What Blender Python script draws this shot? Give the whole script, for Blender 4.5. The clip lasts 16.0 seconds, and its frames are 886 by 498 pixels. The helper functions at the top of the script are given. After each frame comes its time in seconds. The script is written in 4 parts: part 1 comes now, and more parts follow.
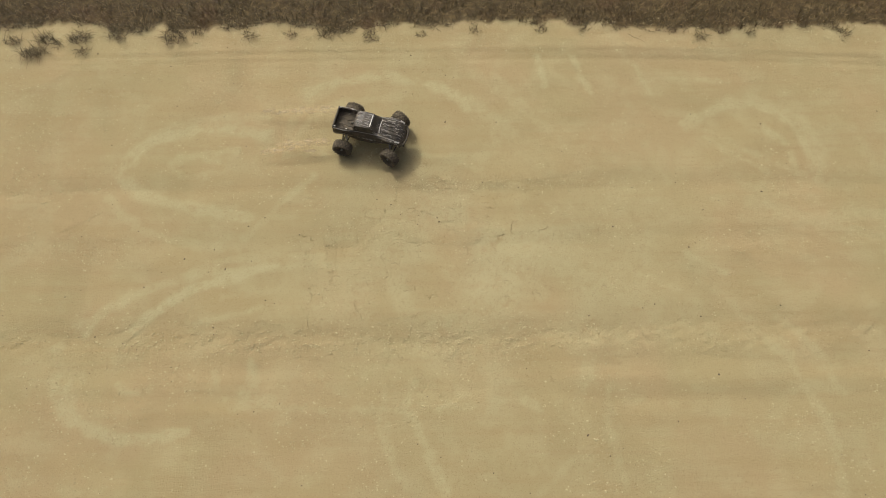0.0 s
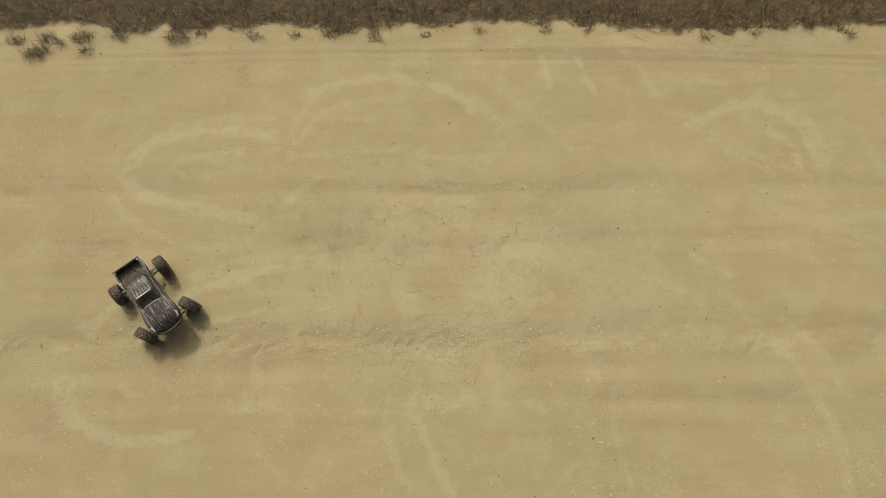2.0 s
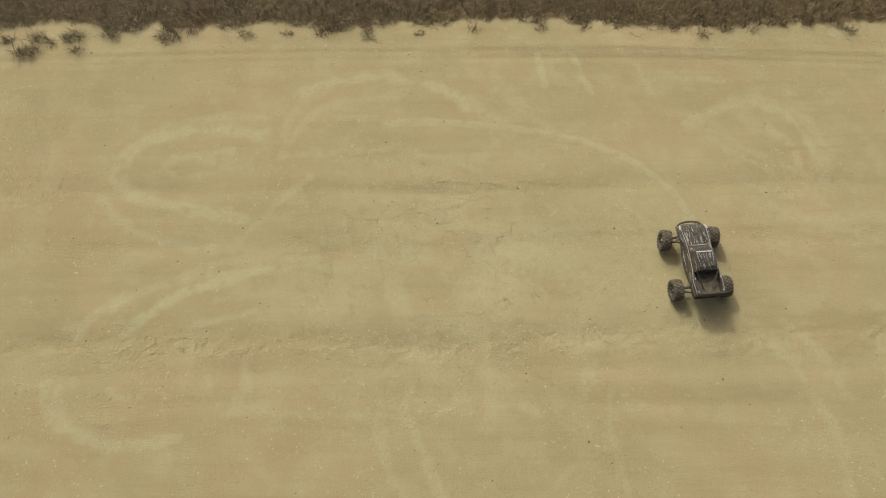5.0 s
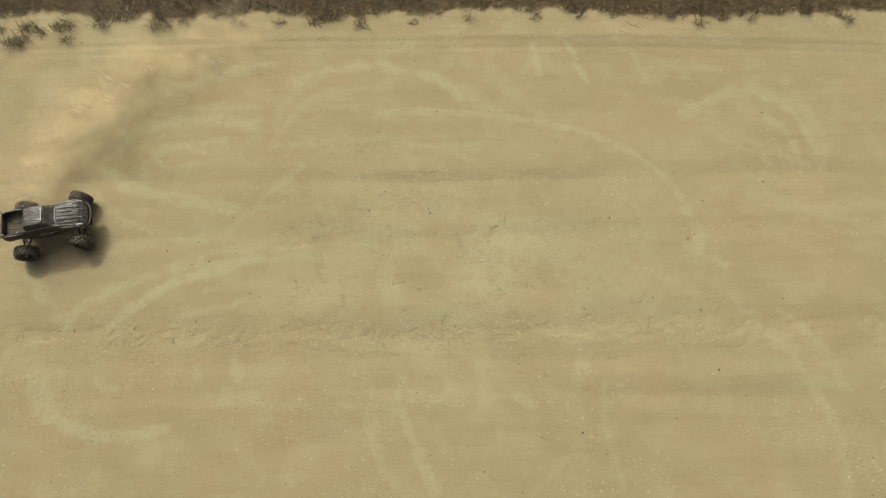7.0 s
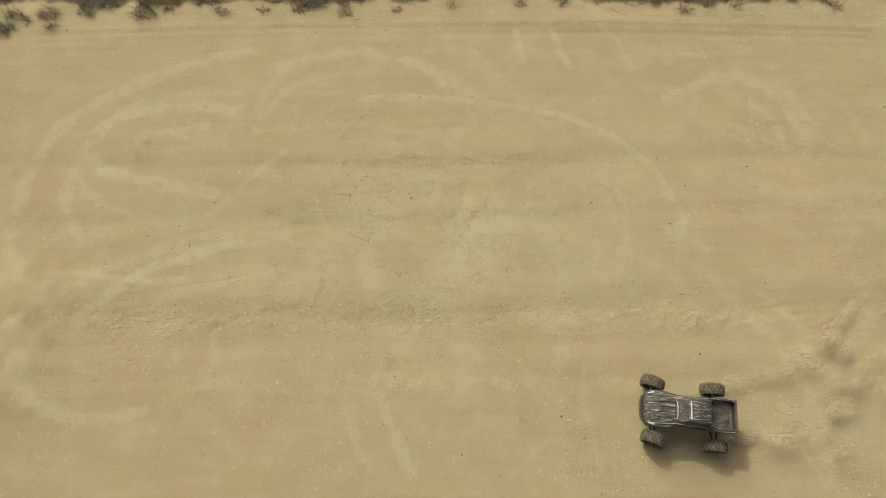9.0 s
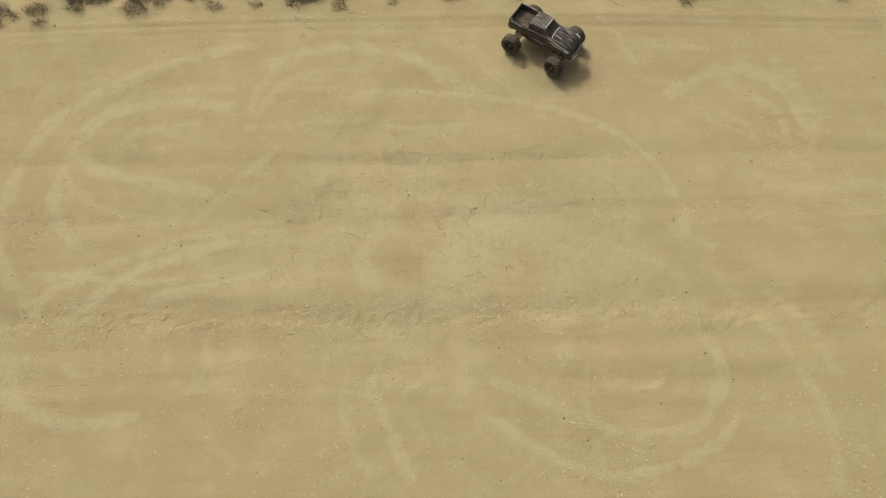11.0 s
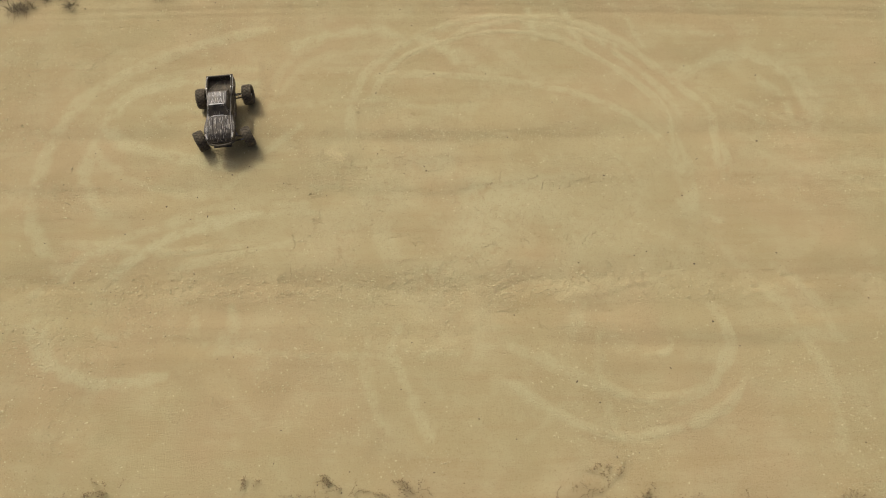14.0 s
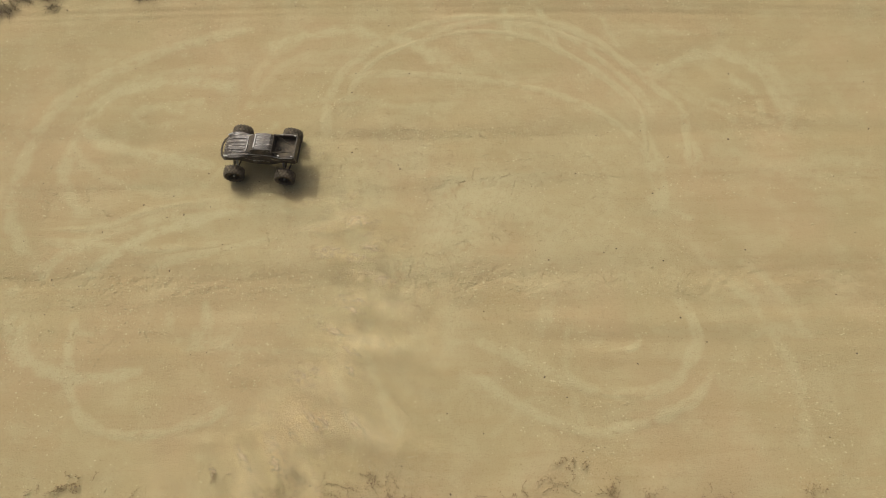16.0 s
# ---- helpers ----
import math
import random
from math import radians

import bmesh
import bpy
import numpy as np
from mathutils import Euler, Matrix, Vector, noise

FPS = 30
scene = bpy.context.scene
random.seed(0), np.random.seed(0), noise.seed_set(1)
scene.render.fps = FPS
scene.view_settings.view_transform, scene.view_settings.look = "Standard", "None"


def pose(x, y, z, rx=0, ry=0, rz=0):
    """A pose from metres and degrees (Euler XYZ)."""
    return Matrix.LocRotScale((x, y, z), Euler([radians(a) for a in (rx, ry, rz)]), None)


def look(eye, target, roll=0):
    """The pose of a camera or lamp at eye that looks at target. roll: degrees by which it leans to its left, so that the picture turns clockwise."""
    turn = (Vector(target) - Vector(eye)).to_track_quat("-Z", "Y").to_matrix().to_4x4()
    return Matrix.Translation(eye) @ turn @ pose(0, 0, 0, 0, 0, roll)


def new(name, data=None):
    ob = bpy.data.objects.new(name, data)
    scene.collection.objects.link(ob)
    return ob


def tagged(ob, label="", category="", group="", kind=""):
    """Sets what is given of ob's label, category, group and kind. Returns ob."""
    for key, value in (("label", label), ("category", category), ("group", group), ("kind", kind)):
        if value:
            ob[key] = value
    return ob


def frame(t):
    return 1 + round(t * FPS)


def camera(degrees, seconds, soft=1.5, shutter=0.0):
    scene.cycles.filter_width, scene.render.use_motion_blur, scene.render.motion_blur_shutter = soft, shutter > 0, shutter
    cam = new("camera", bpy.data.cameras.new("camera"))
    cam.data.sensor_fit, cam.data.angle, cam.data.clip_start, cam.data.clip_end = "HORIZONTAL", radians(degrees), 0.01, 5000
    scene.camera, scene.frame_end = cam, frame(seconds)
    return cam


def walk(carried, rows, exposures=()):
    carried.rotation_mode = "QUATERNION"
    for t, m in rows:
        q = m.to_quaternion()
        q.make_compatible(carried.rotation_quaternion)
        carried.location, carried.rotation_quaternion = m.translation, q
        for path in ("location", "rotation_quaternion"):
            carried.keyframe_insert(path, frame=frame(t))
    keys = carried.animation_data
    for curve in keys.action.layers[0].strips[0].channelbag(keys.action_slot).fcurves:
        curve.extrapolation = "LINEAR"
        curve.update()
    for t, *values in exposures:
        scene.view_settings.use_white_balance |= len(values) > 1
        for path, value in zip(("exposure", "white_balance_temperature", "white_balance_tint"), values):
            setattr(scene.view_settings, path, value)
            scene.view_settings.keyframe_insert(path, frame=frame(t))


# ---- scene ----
cam = camera(70.8, 16.0, soft=1.0)
PATH = [
    (0, (-0.096, 0.176, 5.123), (-0.066, 0.89, 3.254), 1.7),
    (0.5, (-0.098, 0.154, 5.13), (-0.066, 0.867, 3.262), 1.8),
    (1, (-0.131, 0.142, 5.105), (-0.098, 0.861, 3.238), 1.9),
    (1.5, (-0.151, 0.187, 5.117), (-0.118, 0.899, 3.248), 2.0),
    (2, (-0.138, 0.202, 5.11), (-0.107, 0.914, 3.242), 1.9),
    (2.5, (-0.11, 0.173, 5.109), (-0.082, 0.885, 3.241), 1.6),
    (3, (-0.072, 0.084, 5.101), (-0.046, 0.803, 3.234), 1.4),
    (3.5, (-0.033, 0.065, 5.11), (-0.009, 0.782, 3.243), 1.3),
    (4, (-0.036, 0.132, 5.096), (-0.012, 0.847, 3.229), 1.2),
    (6.3, (-0.091, 0.229, 4.951), (-0.066, 0.958, 3.089), 1.4),
    (6.5, (-0.069, 0.21, 4.949), (-0.046, 0.935, 3.086), 1.2),
    (7, (0.01, 0.142, 4.932), (0.03, 0.866, 3.068), 0.9),
    (7.5, (0.083, 0.088, 4.906), (0.097, 0.818, 3.044), 0.5),
    (8, (0.153, 0.073, 4.891), (0.163, 0.803, 3.028), 0.2),
    (8.5, (0.2, 0.065, 4.88), (0.207, 0.79, 3.017), 0.0),
    (9, (0.211, 0.003, 4.862), (0.217, 0.735, 3.001), -0.1),
    (9.2, (0.201, -0.022, 4.858), (0.21, 0.71, 2.997), 0.2),
    (11.3, (0.22, 0.07, 4.738), (0.23, 0.798, 2.875), -0.2),
    (11.5, (0.229, 0.088, 4.745), (0.23, 0.819, 2.883), -0.8),
    (12, (0.172, 0.134, 4.762), (0.17, 0.858, 2.897), -0.8),
    (12.5, (0.086, 0.056, 4.764), (0.094, 0.791, 2.904), -0.0),
    (13, (-0.002, -0.042, 4.76), (0.009, 0.694, 2.901), 0.2),
    (13.5, (0.023, -0.158, 4.783), (0.03, 0.583, 2.925), -0.1),
    (14, (0.069, -0.308, 4.808), (0.079, 0.446, 2.956), 0.2),
    (14.5, (0.172, -0.392, 4.849), (0.177, 0.359, 2.995), -0.2),
    (15, (0.288, -0.425, 4.875), (0.287, 0.33, 3.023), -0.6),
    (15.5, (0.36, -0.395, 4.882), (0.352, 0.358, 3.029), -1.0),
    (15.6, (0.365, -0.391, 4.882), (0.355, 0.363, 3.029), -0.8),
    (16, (0.345, -0.357, 4.859), (0.34, 0.398, 3.006), -0.9),
]
walk(cam, [(t, look(eye, target, roll)) for t, eye, target, roll in PATH],
     exposures=[(0, -0.78, 6500, 8), (3, -0.84, 6440, 6), (4.2, -0.83, 6400, 5), (6.5, -0.79, 6340, 4), (9, -0.75, 6380, 4.5), (12, -0.75, 6520, 8.5), (16, -0.80, 6560, 10)])

# ---- world and sun ----
SHADOW = Vector((0.57, -0.90, -1.0))          # the way the sunlight goes
sun_elevation = math.atan2(1.0, math.hypot(SHADOW.x, SHADOW.y))
sun_azimuth = math.atan2(-SHADOW.x, -SHADOW.y)
world = bpy.data.worlds.new("world")
scene.world = world
world.use_nodes = True
wn = world.node_tree.nodes
sky = wn.new("ShaderNodeTexSky")
sky.sky_type, sky.sun_disc = "NISHITA", False
sky.sun_elevation, sky.sun_rotation = sun_elevation, sun_azimuth
sky.dust_density, sky.air_density, sky.ozone_density = 9.5, 0.35, 0.1
wn["Background"].inputs["Strength"].default_value = 0.21
world.node_tree.links.new(sky.outputs["Color"], wn["Background"].inputs["Color"])
sun = new("sun", bpy.data.lights.new("sun", "SUN"))
sun.data.energy, sun.data.angle, sun.data.color = 2.6, radians(0.6), (0.96, 0.94, 0.85)
sun.matrix_world = look((-4, 5, 9), Vector((-4, 5, 9)) + SHADOW)
scene.cycles.transparent_max_bounces = 128


# ---- materials ----
def shader(name, rough=0.8, metal=0.0):
    m = bpy.data.materials.new(name)
    m.use_nodes = True
    b = m.node_tree.nodes["Principled BSDF"]
    b.inputs["Roughness"].default_value, b.inputs["Metallic"].default_value = rough, metal
    return m, m.node_tree.nodes, m.node_tree.links, b


def coords(n, l, scale=(1, 1, 1), kind="Object"):
    tc, mp = n.new("ShaderNodeTexCoord"), n.new("ShaderNodeMapping")
    mp.inputs["Scale"].default_value = scale
    l.new(tc.outputs[kind], mp.inputs["Vector"])
    return mp.outputs["Vector"]


def noise_tex(n, l, vec, scale, detail=4.0, rough=0.55):
    t = n.new("ShaderNodeTexNoise")
    t.inputs["Scale"].default_value, t.inputs["Detail"].default_value, t.inputs["Roughness"].default_value = scale, detail, rough
    l.new(vec, t.inputs["Vector"])
    return t.outputs["Fac"]


def ramp(n, l, fac, lo, hi, a=0.0, b=1.0):
    r = n.new("ShaderNodeMapRange")
    r.interpolation_type = "SMOOTHSTEP"
    for k, v in zip(("From Min", "From Max", "To Min", "To Max"), (lo, hi, a, b)):
        r.inputs[k].default_value = v
    l.new(fac, r.inputs["Value"])
    return r.outputs["Result"]


def calc(n, l, op, a, b):
    m = n.new("ShaderNodeMath")
    m.operation = op
    for k, v in enumerate((a, b)):
        if isinstance(v, (int, float)):
            m.inputs[k].default_value = v
        else:
            l.new(v, m.inputs[k])
    return m.outputs[0]


def blend(n, l, fac, a, b, kind="MIX"):
    m = n.new("ShaderNodeMix")
    m.data_type, m.blend_type = "RGBA", kind
    for k, v in ((0, fac), (6, a), (7, b)):
        if isinstance(v, tuple):
            m.inputs[k].default_value = (*v, 1)
        elif isinstance(v, (int, float)):
            m.inputs[k].default_value = v
        else:
            l.new(v, m.inputs[k])
    return m.outputs[2]


def bump(n, l, height, strength, distance, under=None):
    b = n.new("ShaderNodeBump")
    b.inputs["Strength"].default_value, b.inputs["Distance"].default_value = strength, distance
    l.new(height, b.inputs["Height"])
    if under is not None:
        l.new(under, b.inputs["Normal"])
    return b.outputs["Normal"]


def mark_of(n, name):
    a = n.new("ShaderNodeAttribute")
    a.attribute_name = name
    return a.outputs["Fac"]


TAN, PINK, PALE, SOIL = (0.382, 0.324, 0.172), (0.398, 0.320, 0.174), (0.455, 0.420, 0.245), (0.10, 0.075, 0.04)


def dirt_material():
    m, n, l, b = shader("dry_dirt", 0.95)
    b.inputs["Specular IOR Level"].default_value = 0.15
    v = coords(n, l)
    wide, patch, grain = noise_tex(n, l, v, 0.7, 3), noise_tex(n, l, v, 3.2, 5, 0.6), noise_tex(n, l, v, 95, 4, 0.75)
    long = noise_tex(n, l, coords(n, l, (0.5, 3.0, 1)), 1.6, 4, 0.6)
    col = blend(n, l, ramp(n, l, wide, 0.42, 0.62), TAN, PINK)
    col = blend(n, l, ramp(n, l, patch, 0.44, 0.64, 0, 0.3), col, PALE)
    col = blend(n, l, ramp(n, l, long, 0.48, 0.66, 0, 0.4), col, (0.37, 0.295, 0.15))
    fine = noise_tex(n, l, coords(n, l, (0.4, 8.0, 1)), 1.7, 5, 0.65)
    col = blend(n, l, ramp(n, l, fine, 0.5, 0.64, 0, 0.3), col, (0.36, 0.28, 0.145))
    # dark specks: the shade inside small pits, put into the colour
    col = blend(n, l, ramp(n, l, noise_tex(n, l, v, 52, 3, 0.6), 0.27, 0.35, 0.75, 0.0), col, (0.24, 0.18, 0.09))
    # pale crust, broken up
    broken = calc(n, l, "MULTIPLY", ramp(n, l, noise_tex(n, l, v, 6, 6, 0.7), 0.31, 0.52), ramp(n, l, noise_tex(n, l, v, 45, 4, 0.7), 0.3, 0.6, 0.65, 1.0))
    col = blend(n, l, calc(n, l, "MULTIPLY", mark_of(n, "powder"), broken), col, PALE)
    # fine grit
    col = blend(n, l, ramp(n, l, grain, 0.34, 0.44, 0.7, 0.0), col, (0.27, 0.21, 0.105))
    col = blend(n, l, ramp(n, l, grain, 0.58, 0.70, 0.0, 0.5), col, (0.49, 0.43, 0.245))
    # drying cracks, here and there
    warp = n.new("ShaderNodeVectorMath")
    warp.operation = "MULTIPLY_ADD"
    nz = n.new("ShaderNodeTexNoise")
    nz.inputs["Scale"].default_value, nz.inputs["Detail"].default_value = 20, 5
    l.new(v, nz.inputs["Vector"])
    l.new(nz.outputs["Color"], warp.inputs[0])
    warp.inputs[1].default_value = (0.09, 0.09, 0.0)
    l.new(v, warp.inputs[2])
    cell = n.new("ShaderNodeTexVoronoi")
    cell.feature = "DISTANCE_TO_EDGE"
    cell.inputs["Scale"].default_value = 8.5
    l.new(warp.outputs[0], cell.inputs["Vector"])
    line = ramp(n, l, cell.outputs["Distance"], 0.0, 0.022, 1.0, 0.0)
    where = calc(n, l, "MULTIPLY", ramp(n, l, noise_tex(n, l, v, 5.5, 5, 0.75), 0.52, 0.6), mark_of(n, "crack"))
    crack = calc(n, l, "MULTIPLY", line, where)
    col = blend(n, l, calc(n, l, "MULTIPLY", crack, 0.4), col, (0.18, 0.135, 0.07))
    soil = blend(n, l, ramp(n, l, noise_tex(n, l, v, 14, 5), 0.35, 0.65), SOIL, (0.17, 0.125, 0.06))
    col = blend(n, l, mark_of(n, "grass"), col, soil)
    l.new(col, b.inputs["Base Color"])
    clods = n.new("ShaderNodeTexVoronoi")
    clods.inputs["Scale"].default_value = 80
    l.new(v, clods.inputs["Vector"])
    lump = calc(n, l, "MULTIPLY", calc(n, l, "SUBTRACT", 1.0, clods.outputs["Distance"]), mark_of(n, "crumb"))
    nrm = bump(n, l, noise_tex(n, l, coords(n, l, (0.6, 1.6, 1)), 5, 5, 0.6), 0.05, 0.05)
    nrm = bump(n, l, noise_tex(n, l, v, 38, 4, 0.65), 0.42, 0.011, nrm)
    gritty = ramp(n, l, noise_tex(n, l, v, 2.6, 4, 0.6), 0.4, 0.6, 0.55, 1.0)
    nrm = bump(n, l, calc(n, l, "MULTIPLY", noise_tex(n, l, v, 120, 3, 0.7), gritty), 1.0, 0.007, nrm)
    nrm = bump(n, l, lump, 0.6, 0.007, nrm)
    nrm = bump(n, l, calc(n, l, "SUBTRACT", 1.0, crack), 0.8, 0.008, nrm)
    l.new(nrm, b.inputs["Normal"])
    return m


def clod_material():
    m, n, l, b = shader("clod", 0.95)
    g = n.new("ShaderNodeNewGeometry")
    col = blend(n, l, g.outputs["Random Per Island"], (0.34, 0.285, 0.15), (0.52, 0.46, 0.27))
    l.new(col, b.inputs["Base Color"])
    l.new(bump(n, l, noise_tex(n, l, coords(n, l), 150, 3), 0.5, 0.003), b.inputs["Normal"])
    return m


def blade_material(name, a, c, e):
    m, n, l, b = shader(name, 0.75)
    g = n.new("ShaderNodeNewGeometry")
    r = g.outputs["Random Per Island"]
    col = blend(n, l, ramp(n, l, r, 0.0, 0.6), a, c)
    col = blend(n, l, ramp(n, l, r, 0.72, 1.0), col, e)
    patch = noise_tex(n, l, coords(n, l), 2.2, 4)
    col = blend(n, l, ramp(n, l, patch, 0.48, 0.68, 0, 0.55), col, (0.15, 0.08, 0.034))
    l.new(col, b.inputs["Base Color"])
    return m


def dust_material(name, strength, seed, colour=(0.80, 0.70, 0.50, 1)):
    m = bpy.data.materials.new(name)
    m.use_nodes = True
    n, l = m.node_tree.nodes, m.node_tree.links
    n.clear()
    out, mix, clear = n.new("ShaderNodeOutputMaterial"), n.new("ShaderNodeMixShader"), n.new("ShaderNodeBsdfTransparent")
    dif, tra, both = n.new("ShaderNodeBsdfDiffuse"), n.new("ShaderNodeBsdfTranslucent"), n.new("ShaderNodeMixShader")
    for s in (dif, tra):
        s.inputs["Color"].default_value = colour
    both.inputs["Fac"].default_value = 0.45
    tc = n.new("ShaderNodeTexCoord")
    info = n.new("ShaderNodeObjectInfo")
    shift = n.new("ShaderNodeVectorMath")
    shift.operation = "ADD"
    l.new(tc.outputs["Object"], shift.inputs[0])
    comb = n.new("ShaderNodeCombineXYZ")
    l.new(calc(n, l, "MULTIPLY", info.outputs["Random"], 40.0), comb.inputs[0])
    comb.inputs[1].default_value = seed
    l.new(comb.outputs[0], shift.inputs[1])
    cloud = ramp(n, l, noise_tex(n, l, shift.outputs[0], 1.5, 4, 0.55), 0.30, 0.68)
    edge = ramp(n, l, mark_of(n, "fade"), 0.0, 0.8)
    fac = calc(n, l, "MULTIPLY", calc(n, l, "MULTIPLY", cloud, edge), strength)
    l.new(fac, mix.inputs["Fac"])
    l.new(dif.outputs[0], both.inputs[1])
    l.new(tra.outputs[0], both.inputs[2])
    l.new(clear.outputs[0], mix.inputs[1])
    l.new(both.outputs[0], mix.inputs[2])
    l.new(mix.outputs[0], out.inputs["Surface"])
    return m


def painted(name, base, streak, amount, rough, dust=0.35, metal=0.0, gloss=0.35):
    """Paint with brushed streaks along the truck and a film of dust."""
    m, n, l, b = shader(name, rough, metal)
    v = coords(n, l)
    col = base
    if amount:
        s = noise_tex(n, l, coords(n, l, (7, 85, 40)), 1.0, 4, 0.65)
        col = blend(n, l, ramp(n, l, s, 0.57, 0.63, 0, amount), base, streak)
    b.inputs["Specular IOR Level"].default_value = gloss
    film = noise_tex(n, l, v, 22, 6, 0.7)
    d = ramp(n, l, film, 0.35, 0.75, dust * 0.25, dust)
    col = blend(n, l, d, col, (0.28, 0.235, 0.155))
    l.new(col, b.inputs["Base Color"])
    l.new(ramp(n, l, film, 0.3, 0.7, rough, min(1, rough + 0.3)), b.inputs["Roughness"])
    l.new(bump(n, l, noise_tex(n, l, v, 90, 4), 0.15, 0.003), b.inputs["Normal"])
    return m


DIRT, CLOD = dirt_material(), clod_material()
DRY_GRASS = blade_material("dry_grass", (0.048, 0.036, 0.013), (0.105, 0.078, 0.029), (0.30, 0.22, 0.095))
DRY_WEED = blade_material("dry_weed", (0.13, 0.085, 0.035), (0.22, 0.15, 0.065), (0.38, 0.29, 0.14))
DUSTS = [dust_material("thin_dust", 0.12, 0.0, (0.86, 0.75, 0.48, 1)), dust_material("dust", 0.22, 7.0, (0.88, 0.77, 0.49, 1)), dust_material("thick_dust", 0.66, 13.0, (0.64, 0.54, 0.36, 1))]
PAINT = painted("black_streaked_paint", (0.022, 0.022, 0.024), (0.40, 0.38, 0.33), 0.95, 0.32, 0.34, 0.0, 0.34)
SIDE = painted("dusty_side_paint", (0.020, 0.019, 0.018), (0.34, 0.30, 0.23), 0.7, 0.42, 0.42)
BED = painted("dusty_bed_plastic", (0.045, 0.040, 0.034), (0.1, 0.08, 0.06), 0.0, 0.75, 0.6)
PLASTIC = painted("black_plastic", (0.025, 0.023, 0.022), (0.1, 0.1, 0.1), 0.0, 0.55, 0.45)
RUBBER = painted("dusty_rubber", (0.032, 0.029, 0.026), (0.1, 0.1, 0.1), 0.0, 0.9, 0.55)
LUG = painted("worn_lug_rubber", (0.062, 0.053, 0.042), (0.1, 0.1, 0.1), 0.0, 0.9, 0.75)
STEEL = painted("steel", (0.5, 0.5, 0.5), (0.5, 0.5, 0.5), 0.0, 0.35, 0.3, 0.9)
# pale colour of the roof edge's painted-in highlight, the hood line and the decals
GLINT_AND_MARKS = painted("pale_highlight_and_marks", (0.62, 0.62, 0.6), (0.5, 0.5, 0.5), 0.0, 0.3, 0.2)
GLASS = painted("smoked_window", (0.012, 0.012, 0.014), (0.1, 0.1, 0.1), 0.0, 0.3, 0.35)
SLASH = painted("pale_grey_slash", (0.36, 0.36, 0.34), (0.6, 0.6, 0.6), 0.6, 0.4, 0.4)
LENS = painted("lamp_lens", (0.55, 0.55, 0.52), (0.5, 0.5, 0.5), 0.0, 0.15, 0.25)
PEBBLE = painted("dark_pebble", (0.085, 0.06, 0.035), (0.1, 0.1, 0.1), 0.0, 0.85, 0.3)
WOOD = painted("grey_twig", (0.17, 0.125, 0.07), (0.1, 0.1, 0.1), 0.0, 0.9, 0.2)


# ---- shaping helpers ----
def link_mesh(name, bm, material, smooth=False):
    me = bpy.data.meshes.new(name)
    bmesh.ops.recalc_face_normals(bm, faces=bm.faces)
    bm.to_mesh(me)
    bm.free()
    me.materials.append(material)
    if smooth:
        me.polygons.foreach_set("use_smooth", [True] * len(me.polygons))
    return me


def part(name, bm, material, parent, label="", at=None, smooth=False):
    ob = new(name, link_mesh(name, bm, material, smooth))
    ob.parent = parent
    if at is not None:
        ob.matrix_basis = at
    return tagged(ob, label)


def add_box(bm, size, m, bevel=0.004):
    r = bmesh.ops.create_cube(bm, size=1.0, matrix=m @ Matrix.Diagonal((*size, 1)))
    if bevel:
        edges = list({e for v in r["verts"] for e in v.link_edges})
        bmesh.ops.bevel(bm, geom=edges, offset=bevel, segments=2, affect="EDGES", profile=0.6)


def add_tube(bm, a, b, r, sides=10, r2=None):
    a, b = Vector(a), Vector(b)
    d = b - a
    m = Matrix.Translation((a + b) / 2) @ d.to_track_quat("Z", "Y").to_matrix().to_4x4()
    bmesh.ops.create_cone(bm, cap_ends=True, segments=sides, radius1=r, radius2=r if r2 is None else r2, depth=d.length, matrix=m)


def add_lathe(bm, profile, sides=36):
    """Turns (radius, y) pairs about the y axis."""
    rings = []
    for k in range(sides):
        a = 2 * math.pi * k / sides
        rings.append([bm.verts.new((r * math.cos(a), y, r * math.sin(a))) for r, y in profile])
    for k in range(sides):
        p, q = rings[k], rings[(k + 1) % sides]
        for i in range(len(profile) - 1):
            bm.faces.new((p[i], q[i], q[i + 1], p[i + 1]))


def add_loft(bm, sections, caps=True):
    loops = [[bm.verts.new(p) for p in s] for s in sections]
    for a, b in zip(loops, loops[1:]):
        for i in range(len(a)):
            k = (i + 1) % len(a)
            bm.faces.new((a[i], a[k], b[k], b[i]))
    if caps:
        bm.faces.new(loops[0])
        bm.faces.new(list(reversed(loops[-1])))


def curve_points(pts, step):
    """A smooth line through plan points, resampled."""
    p = [np.array(q, float) for q in pts]
    p = [2 * p[0] - p[1]] + p + [2 * p[-1] - p[-2]]
    out = []
    for k in range(1, len(p) - 2):
        count = max(2, int(np.linalg.norm(p[k + 1] - p[k]) / step))
        for u in np.arange(count) / count:
            out.append(0.5 * (2 * p[k] + (p[k + 1] - p[k - 1]) * u + (2 * p[k - 1] - 5 * p[k] + 4 * p[k + 1] - p[k + 2]) * u * u
                              + (3 * p[k] - p[k - 1] - 3 * p[k + 1] + p[k + 2]) * u ** 3))
    out.append(p[-2])
    return np.array(out)


